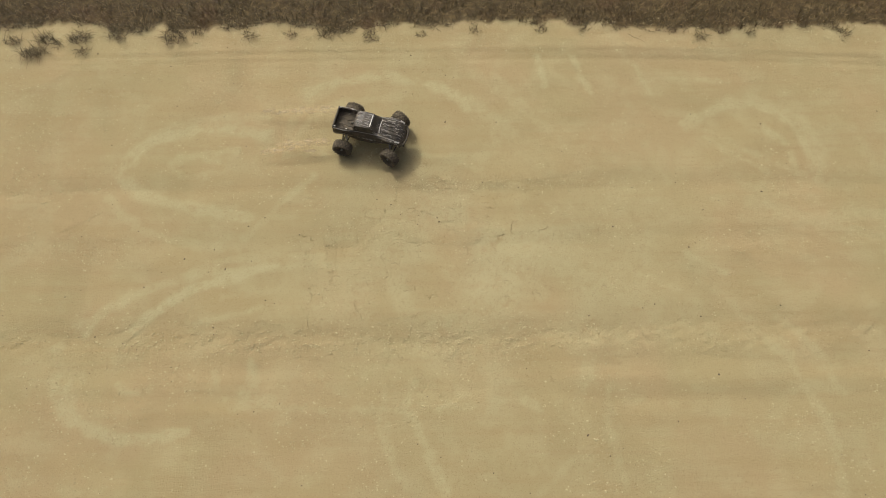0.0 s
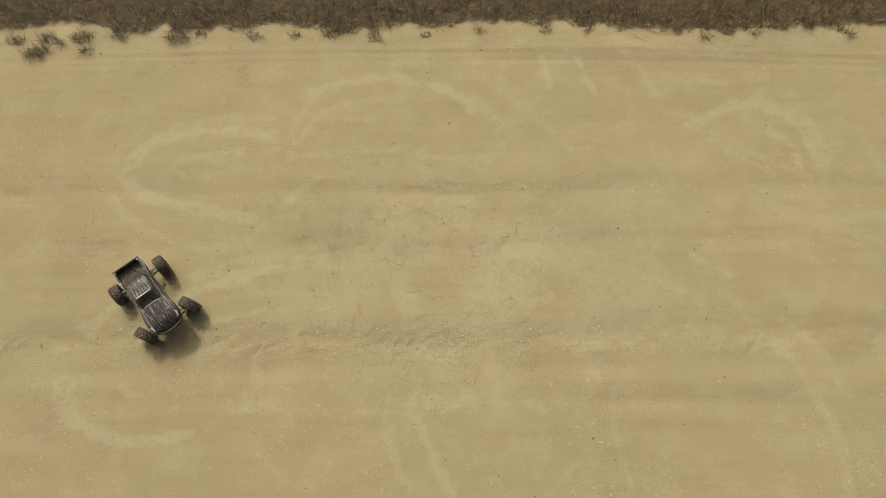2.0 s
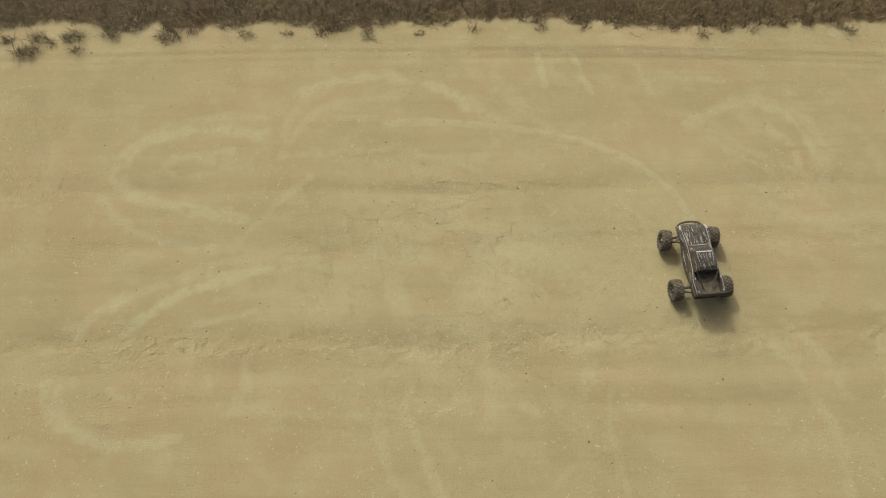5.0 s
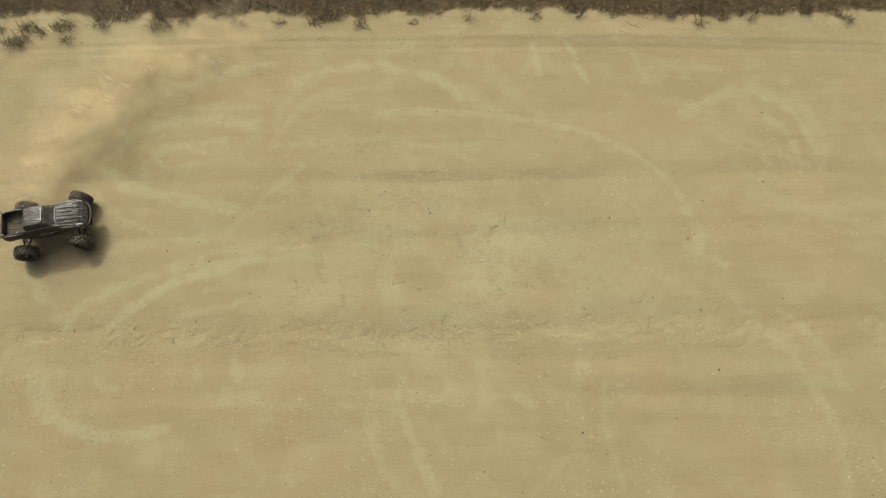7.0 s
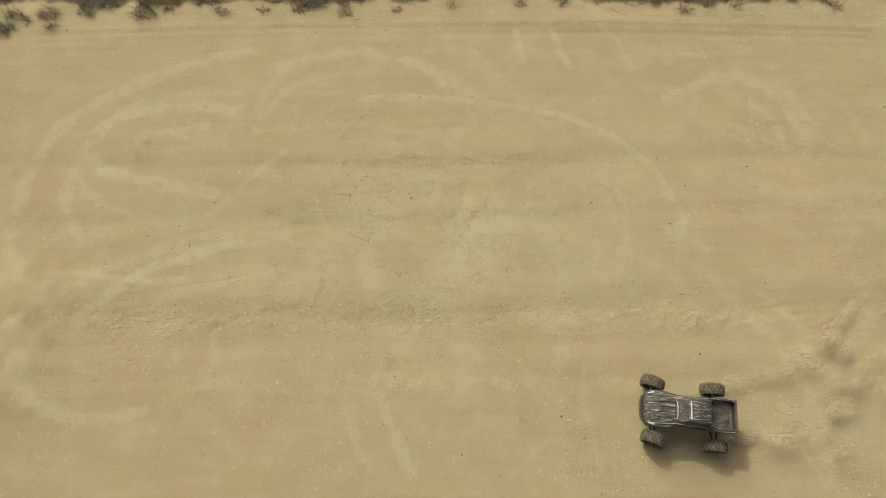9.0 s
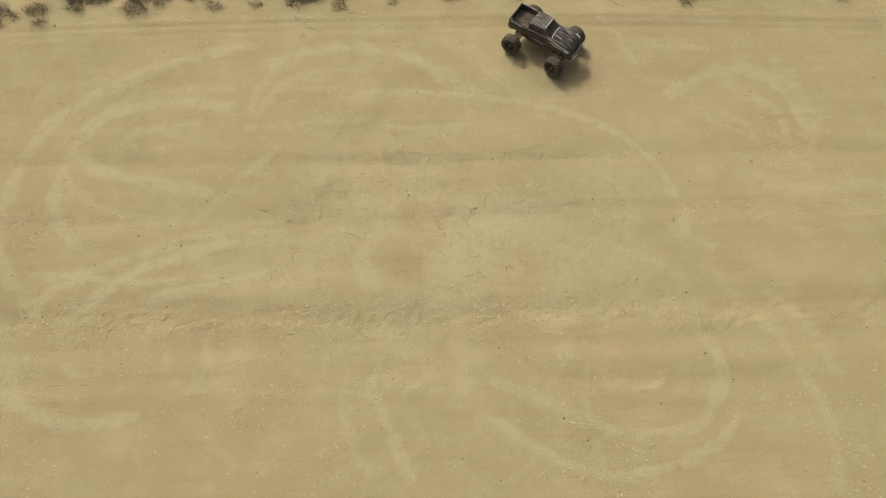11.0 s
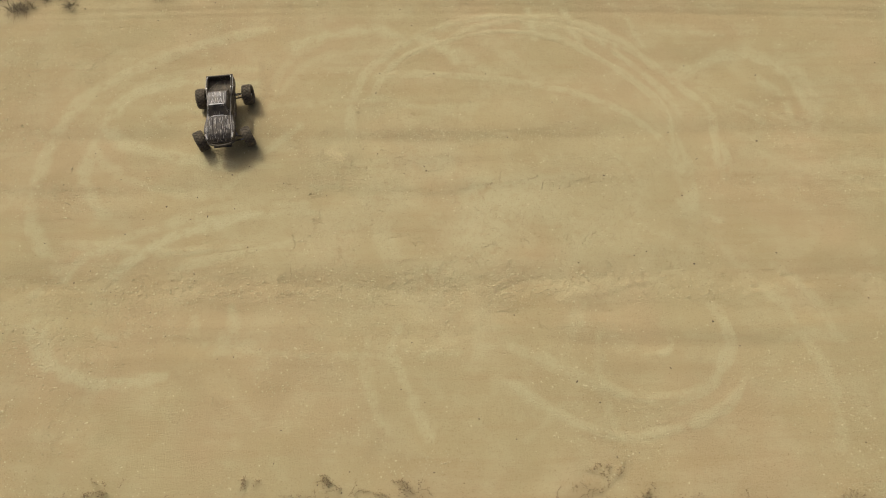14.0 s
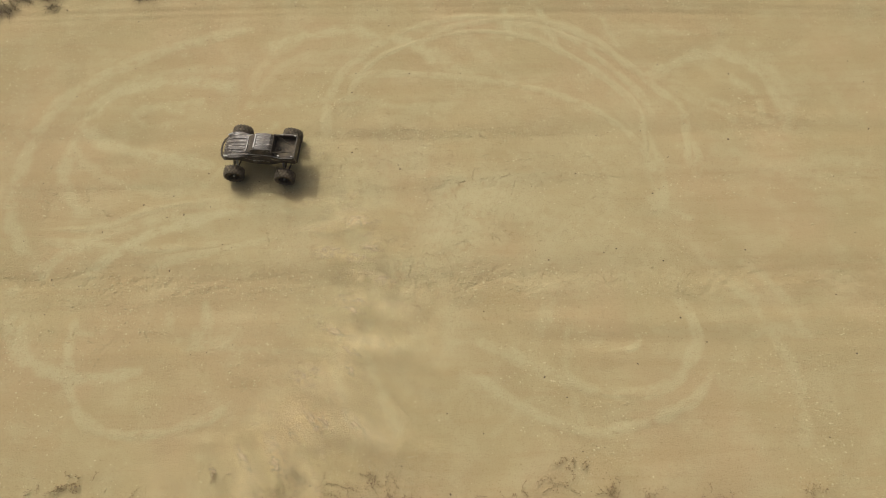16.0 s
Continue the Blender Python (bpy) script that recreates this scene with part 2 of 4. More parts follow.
# ---- the ground: one sheet to the horizon ----
OLD_MARKS = [
    ([(-1.67, 3.30), (-2.05, 3.37), (-2.42, 3.35), (-2.77, 3.21), (-2.92, 3.00), (-2.92, 2.83), (-2.66, 2.66), (-2.26, 2.55), (-1.75, 2.44)], 0.146, 0.8),
    ([(-1.92, 3.16), (-2.18, 3.09), (-2.38, 3.07), (-2.50, 2.99), (-2.36, 2.87), (-2.00, 2.91)], 0.094, 0.6),
    ([(-1.46, 2.00), (-1.79, 1.90), (-2.16, 1.77), (-2.47, 1.58), (-2.61, 1.43)], 0.114, 1.0),
    ([(-1.70, 1.95), (-2.23, 1.90), (-2.59, 1.75), (-2.90, 1.58), (-3.00, 1.41)], 0.104, 0.7),
    ([(-1.52, 1.62), (-1.85, 1.54), (-2.17, 1.48)], 0.062, 0.6),
]
OLD_MARKS += [
    ([(-3.06, 1.00), (-3.10, 0.86), (-2.96, 0.71), (-2.72, 0.60), (-2.40, 0.57), (-2.06, 0.61)], 0.114, 0.8),
    ([(-2.67, 0.99), (-2.57, 0.92), (-2.42, 0.94)], 0.062, 0.6),
    ([(-1.30, 3.77), (-1.01, 3.90), (-0.57, 3.94), (-0.18, 3.87), (0.10, 3.76), (0.26, 3.60)], 0.135, 0.8),
    ([(0.95, 4.19), (0.98, 4.02), (1.01, 3.85)], 0.073, 0.7),
    ([(1.32, 4.18), (1.38, 3.91), (1.45, 3.75)], 0.073, 0.7),
    ([(1.93, 4.08), (2.01, 3.84), (2.03, 3.74)], 0.052, 0.5),
    ([(2.05, 3.88), (2.44, 3.91), (2.83, 3.87)], 0.052, 0.5),
    ([(2.31, 3.42), (2.67, 3.58), (3.06, 3.61), (3.35, 3.41), (3.45, 3.13), (3.45, 2.89)], 0.114, 0.7),
    ([(2.52, 3.33), (2.90, 3.08), (3.24, 2.90)], 0.073, 0.4),
]
OLD_MARKS += [
    ([(-0.28, 0.96), (-0.30, 0.78), (-0.21, 0.56), (-0.10, 0.31), (-0.02, 0.14)], 0.104, 0.7),
    ([(-0.51, 0.92), (-0.46, 0.52), (-0.32, 0.19)], 0.062, 0.4),
    ([(-0.23, 0.77), (0.04, 0.78), (0.31, 0.80)], 0.073, 0.7),
    ([(-1.60, 1.16), (-1.57, 0.98), (-1.54, 0.80)], 0.094, 0.7),
    ([(-1.14, 0.77), (-0.91, 0.76), (-0.69, 0.77)], 0.062, 0.5),
    ([(2.80, 1.30), (2.88, 1.01), (2.94, 0.88), (3.06, 0.56), (3.05, 0.18), (3.03, 0.05)], 0.114, 0.5),
    ([(2.47, 1.60), (2.63, 1.40), (2.85, 1.11)], 0.083, 0.4),
    ([(1.54, 1.96), (1.92, 1.80), (2.21, 1.80), (2.47, 1.60)], 0.083, 0.4),
    ([(2.90, 2.55), (3.38, 2.38), (3.90, 2.21)], 0.125, 0.4),
]
OLD_MARKS += [
    ([(1.32, 0.85), (1.29, 0.59), (1.38, 0.17)], 0.073, 0.4),
    ([(-1.48, 3.08), (-0.91, 3.12), (-0.49, 3.14), (-0.07, 3.06), (0.35, 2.92)], 0.083, 0.5),
    ([(-1.77, 2.25), (-1.47, 2.58), (-1.20, 2.86)], 0.083, 0.6),
    ([(-2.04, 2.35), (-1.62, 2.15), (-1.13, 2.20), (-0.43, 2.36), (0.32, 2.41)], 0.104, 0.35),
    ([(0.32, 3.99), (0.65, 3.72), (0.95, 3.40), (1.20, 3.09)], 0.156, 0.35),
]
OLD_MARKS += [
    ([(-3.01, 2.66), (-2.74, 2.38), (-2.27, 2.21), (-1.82, 2.16)], 0.104, .5),
    ([(0.37, 1.14), (0.37, 0.95), (0.35, 0.77)], 0.135, .4),
    ([(1.14, 1.13), (1.12, 1.01), (1.11, 0.90)], 0.104, .4),
    ([(-0.82, 1.94), (-0.77, 1.73), (-0.71, 1.53)], 0.177, .45),
    ([(-0.43, 1.93), (-0.41, 1.73), (-0.33, 1.53)], 0.229, .5),
    ([(0.06, 1.93), (0.13, 1.72), (0.19, 1.57)], 0.156, .4),
    ([(0.55, 1.97), (0.69, 1.87), (0.83, 1.71)], 0.177, .45),
    ([(0.81, 2.13), (1.10, 2.02), (1.32, 1.81)], 0.135, .5),
]
OLD_MARKS += [
    ([(0.26, 0.69), (0.48, 0.55), (0.38, 0.39), (0.20, 0.43)], 0.094, .35),
    ([(0.95, 0.34), (0.83, 0.23), (0.71, 0.13)], 0.083, .4),
    ([(-0.70, 1.15), (-0.69, 1.06), (-0.69, 0.97)], 0.104, .4),
    ([(-1.02, 1.06), (-0.99, 0.99), (-0.97, 0.93)], 0.083, .4),
    ([(2.83, 1.49), (3.10, 1.20), (3.17, 0.87)], 0.094, .45),
    ([(-3.76, 2.07), (-3.59, 2.18), (-3.30, 2.17)], 0.208, .35),
    ([(0.49, 3.98), (0.80, 3.65), (0.94, 3.33)], 0.083, .4),
    ([(-1.40, 3.23), (-1.21, 3.54), (-0.89, 3.67), (-0.45, 3.69)], 0.114, .4),
]
OLD_MARKS += [
    ([(-1.90, 1.72), (-1.43, 1.76), (-0.97, 1.78)], 0.094, .4),
    ([(-2.95, 3.05), (-2.64, 3.35), (-2.14, 3.50), (-1.62, 3.49)], 0.094, .4),
    ([(1.50, 2.60), (1.72, 2.38), (1.80, 2.16)], 0.073, .4),
    ([(-1.45, 3.33), (-1.36, 3.58), (-0.96, 3.90), (-0.48, 4.00)], 0.125, .4),
    ([(1.09, 2.38), (1.23, 2.27)], 0.073, .35),
]
OLD_MARKS += [
    ([(-1.58, 1.94), (-1.22, 2.00), (-0.86, 1.96), (-0.56, 1.92)], 0.100, 0.60),
    ([(-1.06, 2.08), (-1.72, 2.06), (-2.13, 1.94), (-2.51, 1.81), (-2.80, 1.65), (-3.08, 1.47), (-3.21, 1.29)], 0.100, 0.55),
    ([(-1.28, 1.93), (-1.20, 1.73), (-1.03, 1.46)], 0.100, 0.40),
    ([(2.33, 3.37), (2.66, 3.59), (2.98, 3.66), (3.25, 3.55), (3.49, 3.37), (3.55, 3.07), (3.47, 2.76)], 0.150, 0.50),
    ([(3.08, 3.35), (3.26, 3.14), (3.29, 2.86)], 0.090, 0.60),
    ([(2.50, 3.25), (2.72, 3.08), (3.01, 2.88)], 0.070, 0.45),
    ([(2.83, 2.55), (3.25, 2.37), (3.72, 2.44), (3.99, 2.37)], 0.200, 0.45),
    ([(1.31, 4.18), (1.35, 3.95), (1.44, 3.75)], 0.060, 0.60),
    ([(0.01, 3.82), (0.23, 3.67), (0.48, 3.52), (0.65, 3.30)], 0.160, 0.55),
    ([(0.07, 3.02), (0.46, 3.10), (0.51, 3.39)], 0.140, 0.40),
    ([(0.94, 2.56), (1.10, 2.45), (1.23, 2.28)], 0.080, 0.50),
    ([(-1.73, 0.78), (-1.33, 0.79), (-0.97, 0.76), (-0.45, 0.76), (0.03, 0.75)], 0.060, 0.55),
    ([(-0.57, 0.73), (-0.49, 0.49), (-0.38, 0.25)], 0.080, 0.60),
    ([(0.03, 0.79), (0.32, 0.81), (0.61, 0.82), (0.75, 0.74)], 0.070, 0.60),
    ([(1.23, 1.17), (1.19, 1.06), (1.16, 0.96)], 0.070, 0.50),
    ([(1.33, 0.92), (1.30, 0.81), (1.30, 0.71)], 0.080, 0.45),
    ([(-1.89, 1.07), (-1.85, 0.96), (-1.79, 0.86)], 0.070, 0.50),
    ([(-3.15, 1.03), (-3.10, 0.91), (-2.97, 0.71)], 0.160, 0.70),
    ([(-1.64, 0.89), (-1.54, 0.81), (-1.45, 0.84)], 0.160, 0.60),
    ([(-2.45, 2.99), (-2.33, 3.07), (-2.08, 3.02)], 0.080, 0.60),
    ([(2.13, 2.06), (2.32, 1.97), (2.44, 1.88)], 0.070, 0.60),
    ([(1.61, 1.94), (1.83, 1.83), (2.02, 1.74)], 0.080, 0.55),
    ([(2.83, 0.90), (3.01, 0.92), (3.21, 0.86)], 0.100, 0.55),
]
EDGE = [(-4.45, 4.55), (-3.88, 4.56), (-3.30, 4.49), (-2.62, 4.47), (-2.06, 4.55), (-1.49, 4.55), (-0.92, 4.49), (-0.35, 4.54),
        (0.40, 4.57), (1.27, 4.57), (1.84, 4.50), (2.71, 4.47), (3.58, 4.51), (4.55, 4.48)]


def value_noise(x, y, scale, seed):
    """Smooth random heights, -1 to 1."""
    rng = np.random.RandomState(seed)
    grid = rng.rand(64, 64) * 2 - 1
    u, v = np.asarray(x) * scale, np.asarray(y) * scale
    i, j = np.floor(u).astype(int), np.floor(v).astype(int)
    f, g = u - i, v - j
    f, g = f * f * (3 - 2 * f), g * g * (3 - 2 * g)
    at = lambda a, b: grid[a % 64, b % 64]
    return (at(i, j) * (1 - f) + at(i + 1, j) * f) * (1 - g) + (at(i, j + 1) * (1 - f) + at(i + 1, j + 1) * f) * g


def edge_y(x):
    e = np.interp(x, [p[0] for p in EDGE], [p[1] for p in EDGE])
    return e + 0.035 * value_noise(x, 0 * np.asarray(x), 5.0, 5) + 0.02 * value_noise(x, 0 * np.asarray(x), 17.0, 6)


def bell(d, w):
    return np.exp(-(d / w) ** 2)


def rut_lines(x):
    """The long wheel ruts of the dirt road: (y, depth, width)."""
    w = 0.05 * value_noise(x, 0 * np.asarray(x), 0.5, 9)
    return [(4.25 - 0.006 * np.asarray(x) ** 2 + 0.2 * w, 0.0035, 0.03), (4.17 - 0.006 * np.asarray(x) ** 2 + 0.2 * w, 0.002, 0.03),
            (1.34 + w, 0.009, 0.13), (1.10 + w, 0.007, 0.10), (0.86 - w, 0.004, 0.07), (2.74 + w, 0.0045, 0.08), (2.2 + w, 0.004, 0.08)]


def ground_height(x, y):
    x, y = np.asarray(x, float), np.asarray(y, float)
    near = bell(np.maximum(0, np.hypot(x, y - 2) - 5), 4)
    h = 0.007 * value_noise(x, y * 1.6, 0.9, 1) + 0.002 * value_noise(x, y * 2.2, 2.7, 2) + 0.0011 * value_noise(x, y * 1.5, 8, 3) + 0.0016 * value_noise(x, y, 19, 4) * np.clip(0.5 + value_noise(x, y, 1.5, 14), 0.1, 1.3)
    for ry, depth, w in rut_lines(x):
        h = h - depth * bell(y - ry, w) + 0.5 * depth * bell(y - ry - 1.9 * w, w) + 0.35 * depth * bell(y - ry + 1.9 * w, w)
    # the verge's strip lies a little higher than the driven ground
    drop = np.clip((x + 1.5) / 3.5, 0.15, 1) * (0.9 + 0.5 * value_noise(x, 0 * x, 0.8, 17))
    h = h + 0.008 * drop * np.tanh((y - 4.23 + 0.006 * x ** 2) / 0.045) * bell(np.maximum(0, y - 4.6), 0.5)
    crumbs = bell(y - 1.33, 0.13) + 0.7 * bell(y - 2.76, 0.06) * bell(x - 0.4, 1.2) + 0.4 * bell(y - 2.2, 0.1)
    h = h + crumbs * 0.006 * value_noise(x, y, 31, 7)
    return near * h


def ground_masks(x, y):
    """How powdery, crumbled, cracked and grassy the ground is at plan points."""
    powder = np.zeros(len(x))
    for pts, width, amount in OLD_MARKS:
        c = curve_points(pts, 0.03)
        lo, hi = c.min(0) - 0.3, c.max(0) + 0.3
        near = np.where((x > lo[0]) & (x < hi[0]) & (y > lo[1]) & (y < hi[1]))[0]
        d = np.full(len(near), 9.0)
        for q in c:
            d = np.minimum(d, np.hypot(x[near] - q[0], y[near] - q[1]))
        d = d + 0.025 * value_noise(x[near], y[near], 11, 12) + 0.01 * value_noise(x[near], y[near], 29, 16)
        streak = 0.86 + 0.14 * np.cos(d * 2 * np.pi / 0.034)
        powder[near] = np.maximum(powder[near], amount * streak * np.clip(1.8 * (0.92 - d / (0.62 * width)), 0, 1))
    powder = np.maximum(powder, 0.75 * bell(x - 0.3, 1.6) * bell(y - 2.0, 1.0) * np.clip(0.6 + value_noise(x, y, 2.3, 31), 0, 1))
    patchy = np.clip(0.45 + 0.9 * value_noise(x, y * 2, 1.7, 32) + 0.5 * value_noise(x, y, 6, 33), 0, 1)
    crumb = np.clip((bell(y - 1.33, 0.13) * bell(x + 0.3, 2.5) + 0.9 * bell(y - 2.76, 0.06) * bell(x - 0.4, 1.3) + 0.6 * bell(y - 2.2, 0.1)) * patchy + patchy * (0.22 + 0.3 * bell(x + 4, 1.8)) + 0.35 * powder * patchy, 0, 1)
    crack = np.clip(0.2 + bell(x - 0.2, 1.8) * bell(y - 2.0, 1.0), 0, 1)
    grass = np.clip((y - edge_y(x) - 0.03) / 0.06 + 0.6 * value_noise(x, y, 14, 13), 0, 1) + np.clip((-1.2 - y) / 0.5, 0, 0.6)
    return {"powder": powder, "crumb": crumb, "crack": crack, "grass": np.clip(grass, 0, 1)}


def spread(lo, hi, step, far):
    mid = np.arange(lo, hi + step / 2, step)
    out = step * 1.35 ** np.arange(1, 60)
    out = np.cumsum(out)
    out = out[out < far]
    return np.concatenate([lo - out[::-1], mid, hi + out])


def make_ground():
    xs, ys = spread(-4.9, 4.9, 0.018, 900.0), spread(-0.9, 5.2, 0.018, 900.0)
    X, Y = np.meshgrid(xs, ys, indexing="ij")
    Z = ground_height(X, Y)
    nx, ny = X.shape
    co = np.stack([X, Y, Z], -1).reshape(-1, 3)
    k = np.arange(nx * ny).reshape(nx, ny)
    quads = np.stack([k[:-1, :-1], k[1:, :-1], k[1:, 1:], k[:-1, 1:]], -1).reshape(-1, 4)
    me = bpy.data.meshes.new("ground")
    me.vertices.add(len(co))
    me.vertices.foreach_set("co", co.ravel())
    me.loops.add(quads.size)
    me.loops.foreach_set("vertex_index", quads.ravel())
    me.polygons.add(len(quads))
    me.polygons.foreach_set("loop_start", np.arange(0, quads.size, 4))
    me.polygons.foreach_set("use_smooth", np.ones(len(quads), bool))
    me.update(calc_edges=True)
    masks = ground_masks(co[:, 0], co[:, 1])
    for name, values in masks.items():
        me.attributes.new(name, "FLOAT", "POINT").data.foreach_set("value", values.astype(np.float32))
    me.materials.append(DIRT)
    return tagged(new("ground", me), "dry pale tan dirt with old curved tyre marks and shallow ruts", "ground", kind="structure")


make_ground()


# ---- loose clods and grit ----
def make_clods():
    rng = np.random.RandomState(4)
    base = bmesh.new()
    bmesh.ops.create_icosphere(base, subdivisions=1, radius=1.0)
    bv = np.array([v.co[:] for v in base.verts])
    bf = np.array([[v.index for v in f.verts] for f in base.faces])
    base.free()
    px, py, pr = [], [], []
    def sow(n, x, y, lo, hi):
        px.append(x), py.append(y), pr.append(lo + (hi - lo) * rng.rand(n) ** 3)
    n = 64000
    x, y = rng.uniform(-4.8, 4.8, n), rng.uniform(-0.7, 4.65, n)
    patch = value_noise(x, y * 1.7, 1.9, 51) + 0.7 * value_noise(x, y, 6.5, 52) + 0.4 * value_noise(x, y, 21, 53)
    rough = ground_masks(x, y)["crumb"]
    keep = patch + 1.6 * rough + 0.25 * rng.randn(n) > 0.62
    sow(keep.sum(), x[keep], y[keep], 0.0026, 0.0078)
    sow(1500, rng.uniform(-4.7, 4.7, 1500), rng.uniform(-0.6, 4.6, 1500), 0.002, 0.009)
    sow(800, rng.normal(0.4, 0.8, 800), 2.76 + 0.035 * rng.randn(800), 0.0025, 0.0085)
    sow(2200, rng.normal(-0.3, 1.7, 2200), 1.33 + 0.09 * rng.randn(2200), 0.0025, 0.0085)
    sow(700, rng.uniform(-4.6, 4.6, 700), 4.36 + 0.09 * rng.randn(700), 0.002, 0.010)
    x, y, r = np.concatenate(px), np.concatenate(py), np.concatenate(pr)
    n = len(x)
    v = bv[None] * (1 + 0.18 * rng.randn(n, len(bv), 1)) * (r[:, None, None] * (0.75 + 0.6 * rng.rand(n, 1, 3)))
    v[..., 2] *= 0.6
    v[..., 0] += x[:, None]
    v[..., 1] += y[:, None]
    v[..., 2] += (ground_height(x, y) + r * 0.3)[:, None]
    f = bf[None] + (np.arange(n) * len(bv))[:, None, None]
    me = bpy.data.meshes.new("dirt_clods")
    me.from_pydata(v.reshape(-1, 3).tolist(), [], f.reshape(-1, 3).tolist())
    me.materials.append(CLOD)
    tagged(new("dirt_clods", me), "small crumbled clods of dry dirt scattered over the ground", "dirt clods", kind="stuff")



make_clods()


def make_pebbles():
    rng = np.random.RandomState(14)
    bm = bmesh.new()
    n = 420
    x, y = rng.uniform(-4.6, 4.6, n), rng.uniform(-0.6, 4.5, n)
    keep = value_noise(x, y, 0.8, 61) + 0.5 * rng.randn(n) + 0.5 * (x < -1.5) > 0.0
    for px, py in zip(x[keep], y[keep]):
        r = 0.0035 + 0.0055 * rng.rand() ** 2
        m = pose(px, py, float(ground_height(px, py)) + 0.3 * r, *rng.uniform(-25, 25, 2), rng.uniform(0, 360)) @ Matrix.Diagonal((r * rng.uniform(0.9, 1.5), r * rng.uniform(0.6, 1), 0.6 * r, 1))
        made = bmesh.ops.create_icosphere(bm, subdivisions=1, radius=1.0, matrix=m)["verts"]
        for v in made:
            v.co += Vector(rng.uniform(-0.15, 0.15, 3) * r)
    tagged(new("pebbles", link_mesh("pebbles", bm, PEBBLE)), "small dark brown pebbles scattered on the dirt", "pebbles", kind="stuff")


make_pebbles()


# ---- dry grass of the verge ----
def blades(px, py, length, width, lean, rng, lie=0.0):
    """Bent tapering blades, four triangles each, as vertex and face lists."""
    n = len(px)
    a = rng.uniform(0, 2 * np.pi, n)
    tilt = np.clip(lean + 0.35 * rng.randn(n), 0.05, 1.45)
    dx, dy = np.cos(a), np.sin(a)
    z0 = ground_height(px, py)
    pts = []
    for u, w in ((0.0, 1.0), (0.5, 0.8), (1.0, 0.12)):
        bend = tilt * (0.6 + 0.6 * u)
        rad, up = length * u * np.sin(bend), length * u * np.cos(bend) * (1 - lie)
        for s in (-1, 1):
            pts.append(np.stack([px + dx * rad - dy * s * w * width / 2, py + dy * rad + dx * s * w * width / 2, z0 - 0.002 + np.maximum(up, 0.003 * u)], -1))
    v = np.stack(pts, 1)
    f = np.array([[0, 1, 3, 2], [2, 3, 5, 4]])[None] + (np.arange(n) * 6)[:, None, None]
    return v.reshape(-1, 3), f.reshape(-1, 4)


def mesh_of(name, v, f, material):
    me = bpy.data.meshes.new(name)
    me.from_pydata(v.tolist(), [], f.tolist())
    me.materials.append(material)
    return me


def make_verge():
    rng = np.random.RandomState(8)
    n = 70000
    x = rng.uniform(-5.6, 5.6, n)
    y = edge_y(x) + 0.01 + 1.9 * rng.rand(n) ** 1.5
    clump = value_noise(x, y, 7, 21) + 0.6 * value_noise(x, y, 19, 22)
    depth = y - edge_y(x)
    keep = clump + 2.6 * np.minimum(depth / 0.2, 1) > 0.55 + 0.3 * rng.randn(n)
    x, y, clump, depth = x[keep], y[keep], clump[keep], depth[keep]
    length = (0.03 + 0.06 * rng.rand(len(x))) * (1 + 0.35 * clump) * (0.7 + 0.5 * np.minimum(depth / 0.3, 1))
    v, f = blades(x, y, length, 0.0032 + 0.003 * rng.rand(len(x)), 1.0, rng)
    tagged(new("verge_grass", mesh_of("verge_grass", v, f, DRY_GRASS)), "short dry brown grass along the dirt edge", "grass", kind="stuff")


make_verge()


def grass_tuft(x, y, size, count, seed, label, flat=0.0, lean=0.95):
    rng = np.random.RandomState(seed)
    r = size * np.sqrt(rng.rand(count)) * 0.62
    a = rng.uniform(0, 2 * np.pi, count)
    px, py = x + r * np.cos(a) * 1.2, y + r * np.sin(a) * 0.8
    v, f = blades(px, py, size * (0.35 + 0.5 * rng.rand(count)), 0.003 + 0.0025 * rng.rand(count), lean, rng, flat)
    v = v - np.array([x, y, 0])
    ob = new("grass_tuft", mesh_of("grass_tuft", v, f, DRY_GRASS))
    ob.location = (x, y, 0)
    return tagged(ob, label, "grass tuft", "grass tufts by the verge")


TUFTS = [(-4.04, 4.25, 0.17, 150), (-3.55, 4.27, 0.10, 60), (-3.62, 4.42, 0.15, 110), (-3.82, 4.36, 0.09, 45), (-4.28, 4.40, 0.12, 80), (-3.95, 4.42, 0.14, 90),
         (-3.25, 4.46, 0.13, 90), (-2.68, 4.43, 0.16, 120), (-2.45, 4.5, 0.1, 50), (-1.93, 4.46, 0.10, 60), (-1.52, 4.47, 0.08, 40), (-1.15, 4.47, 0.12, 70),
         (-0.72, 4.44, 0.11, 60), (0.35, 4.5, 0.08, 40), (1.02, 4.5, 0.08, 40), (2.62, 4.42, 0.10, 50), (3.15, 4.46, 0.09, 50), (1.45, 4.5, 0.07, 30), (4.1, 4.45, 0.1, 60), (-0.2, 4.46, 0.07, 35)]
for k, (x, y, size, count) in enumerate(TUFTS):
    grass_tuft(x, y, size, count, 30 + k, "dry brown grass tuft on pale dirt" if size < 0.13 else "larger spreading dry grass tuft on pale dirt")


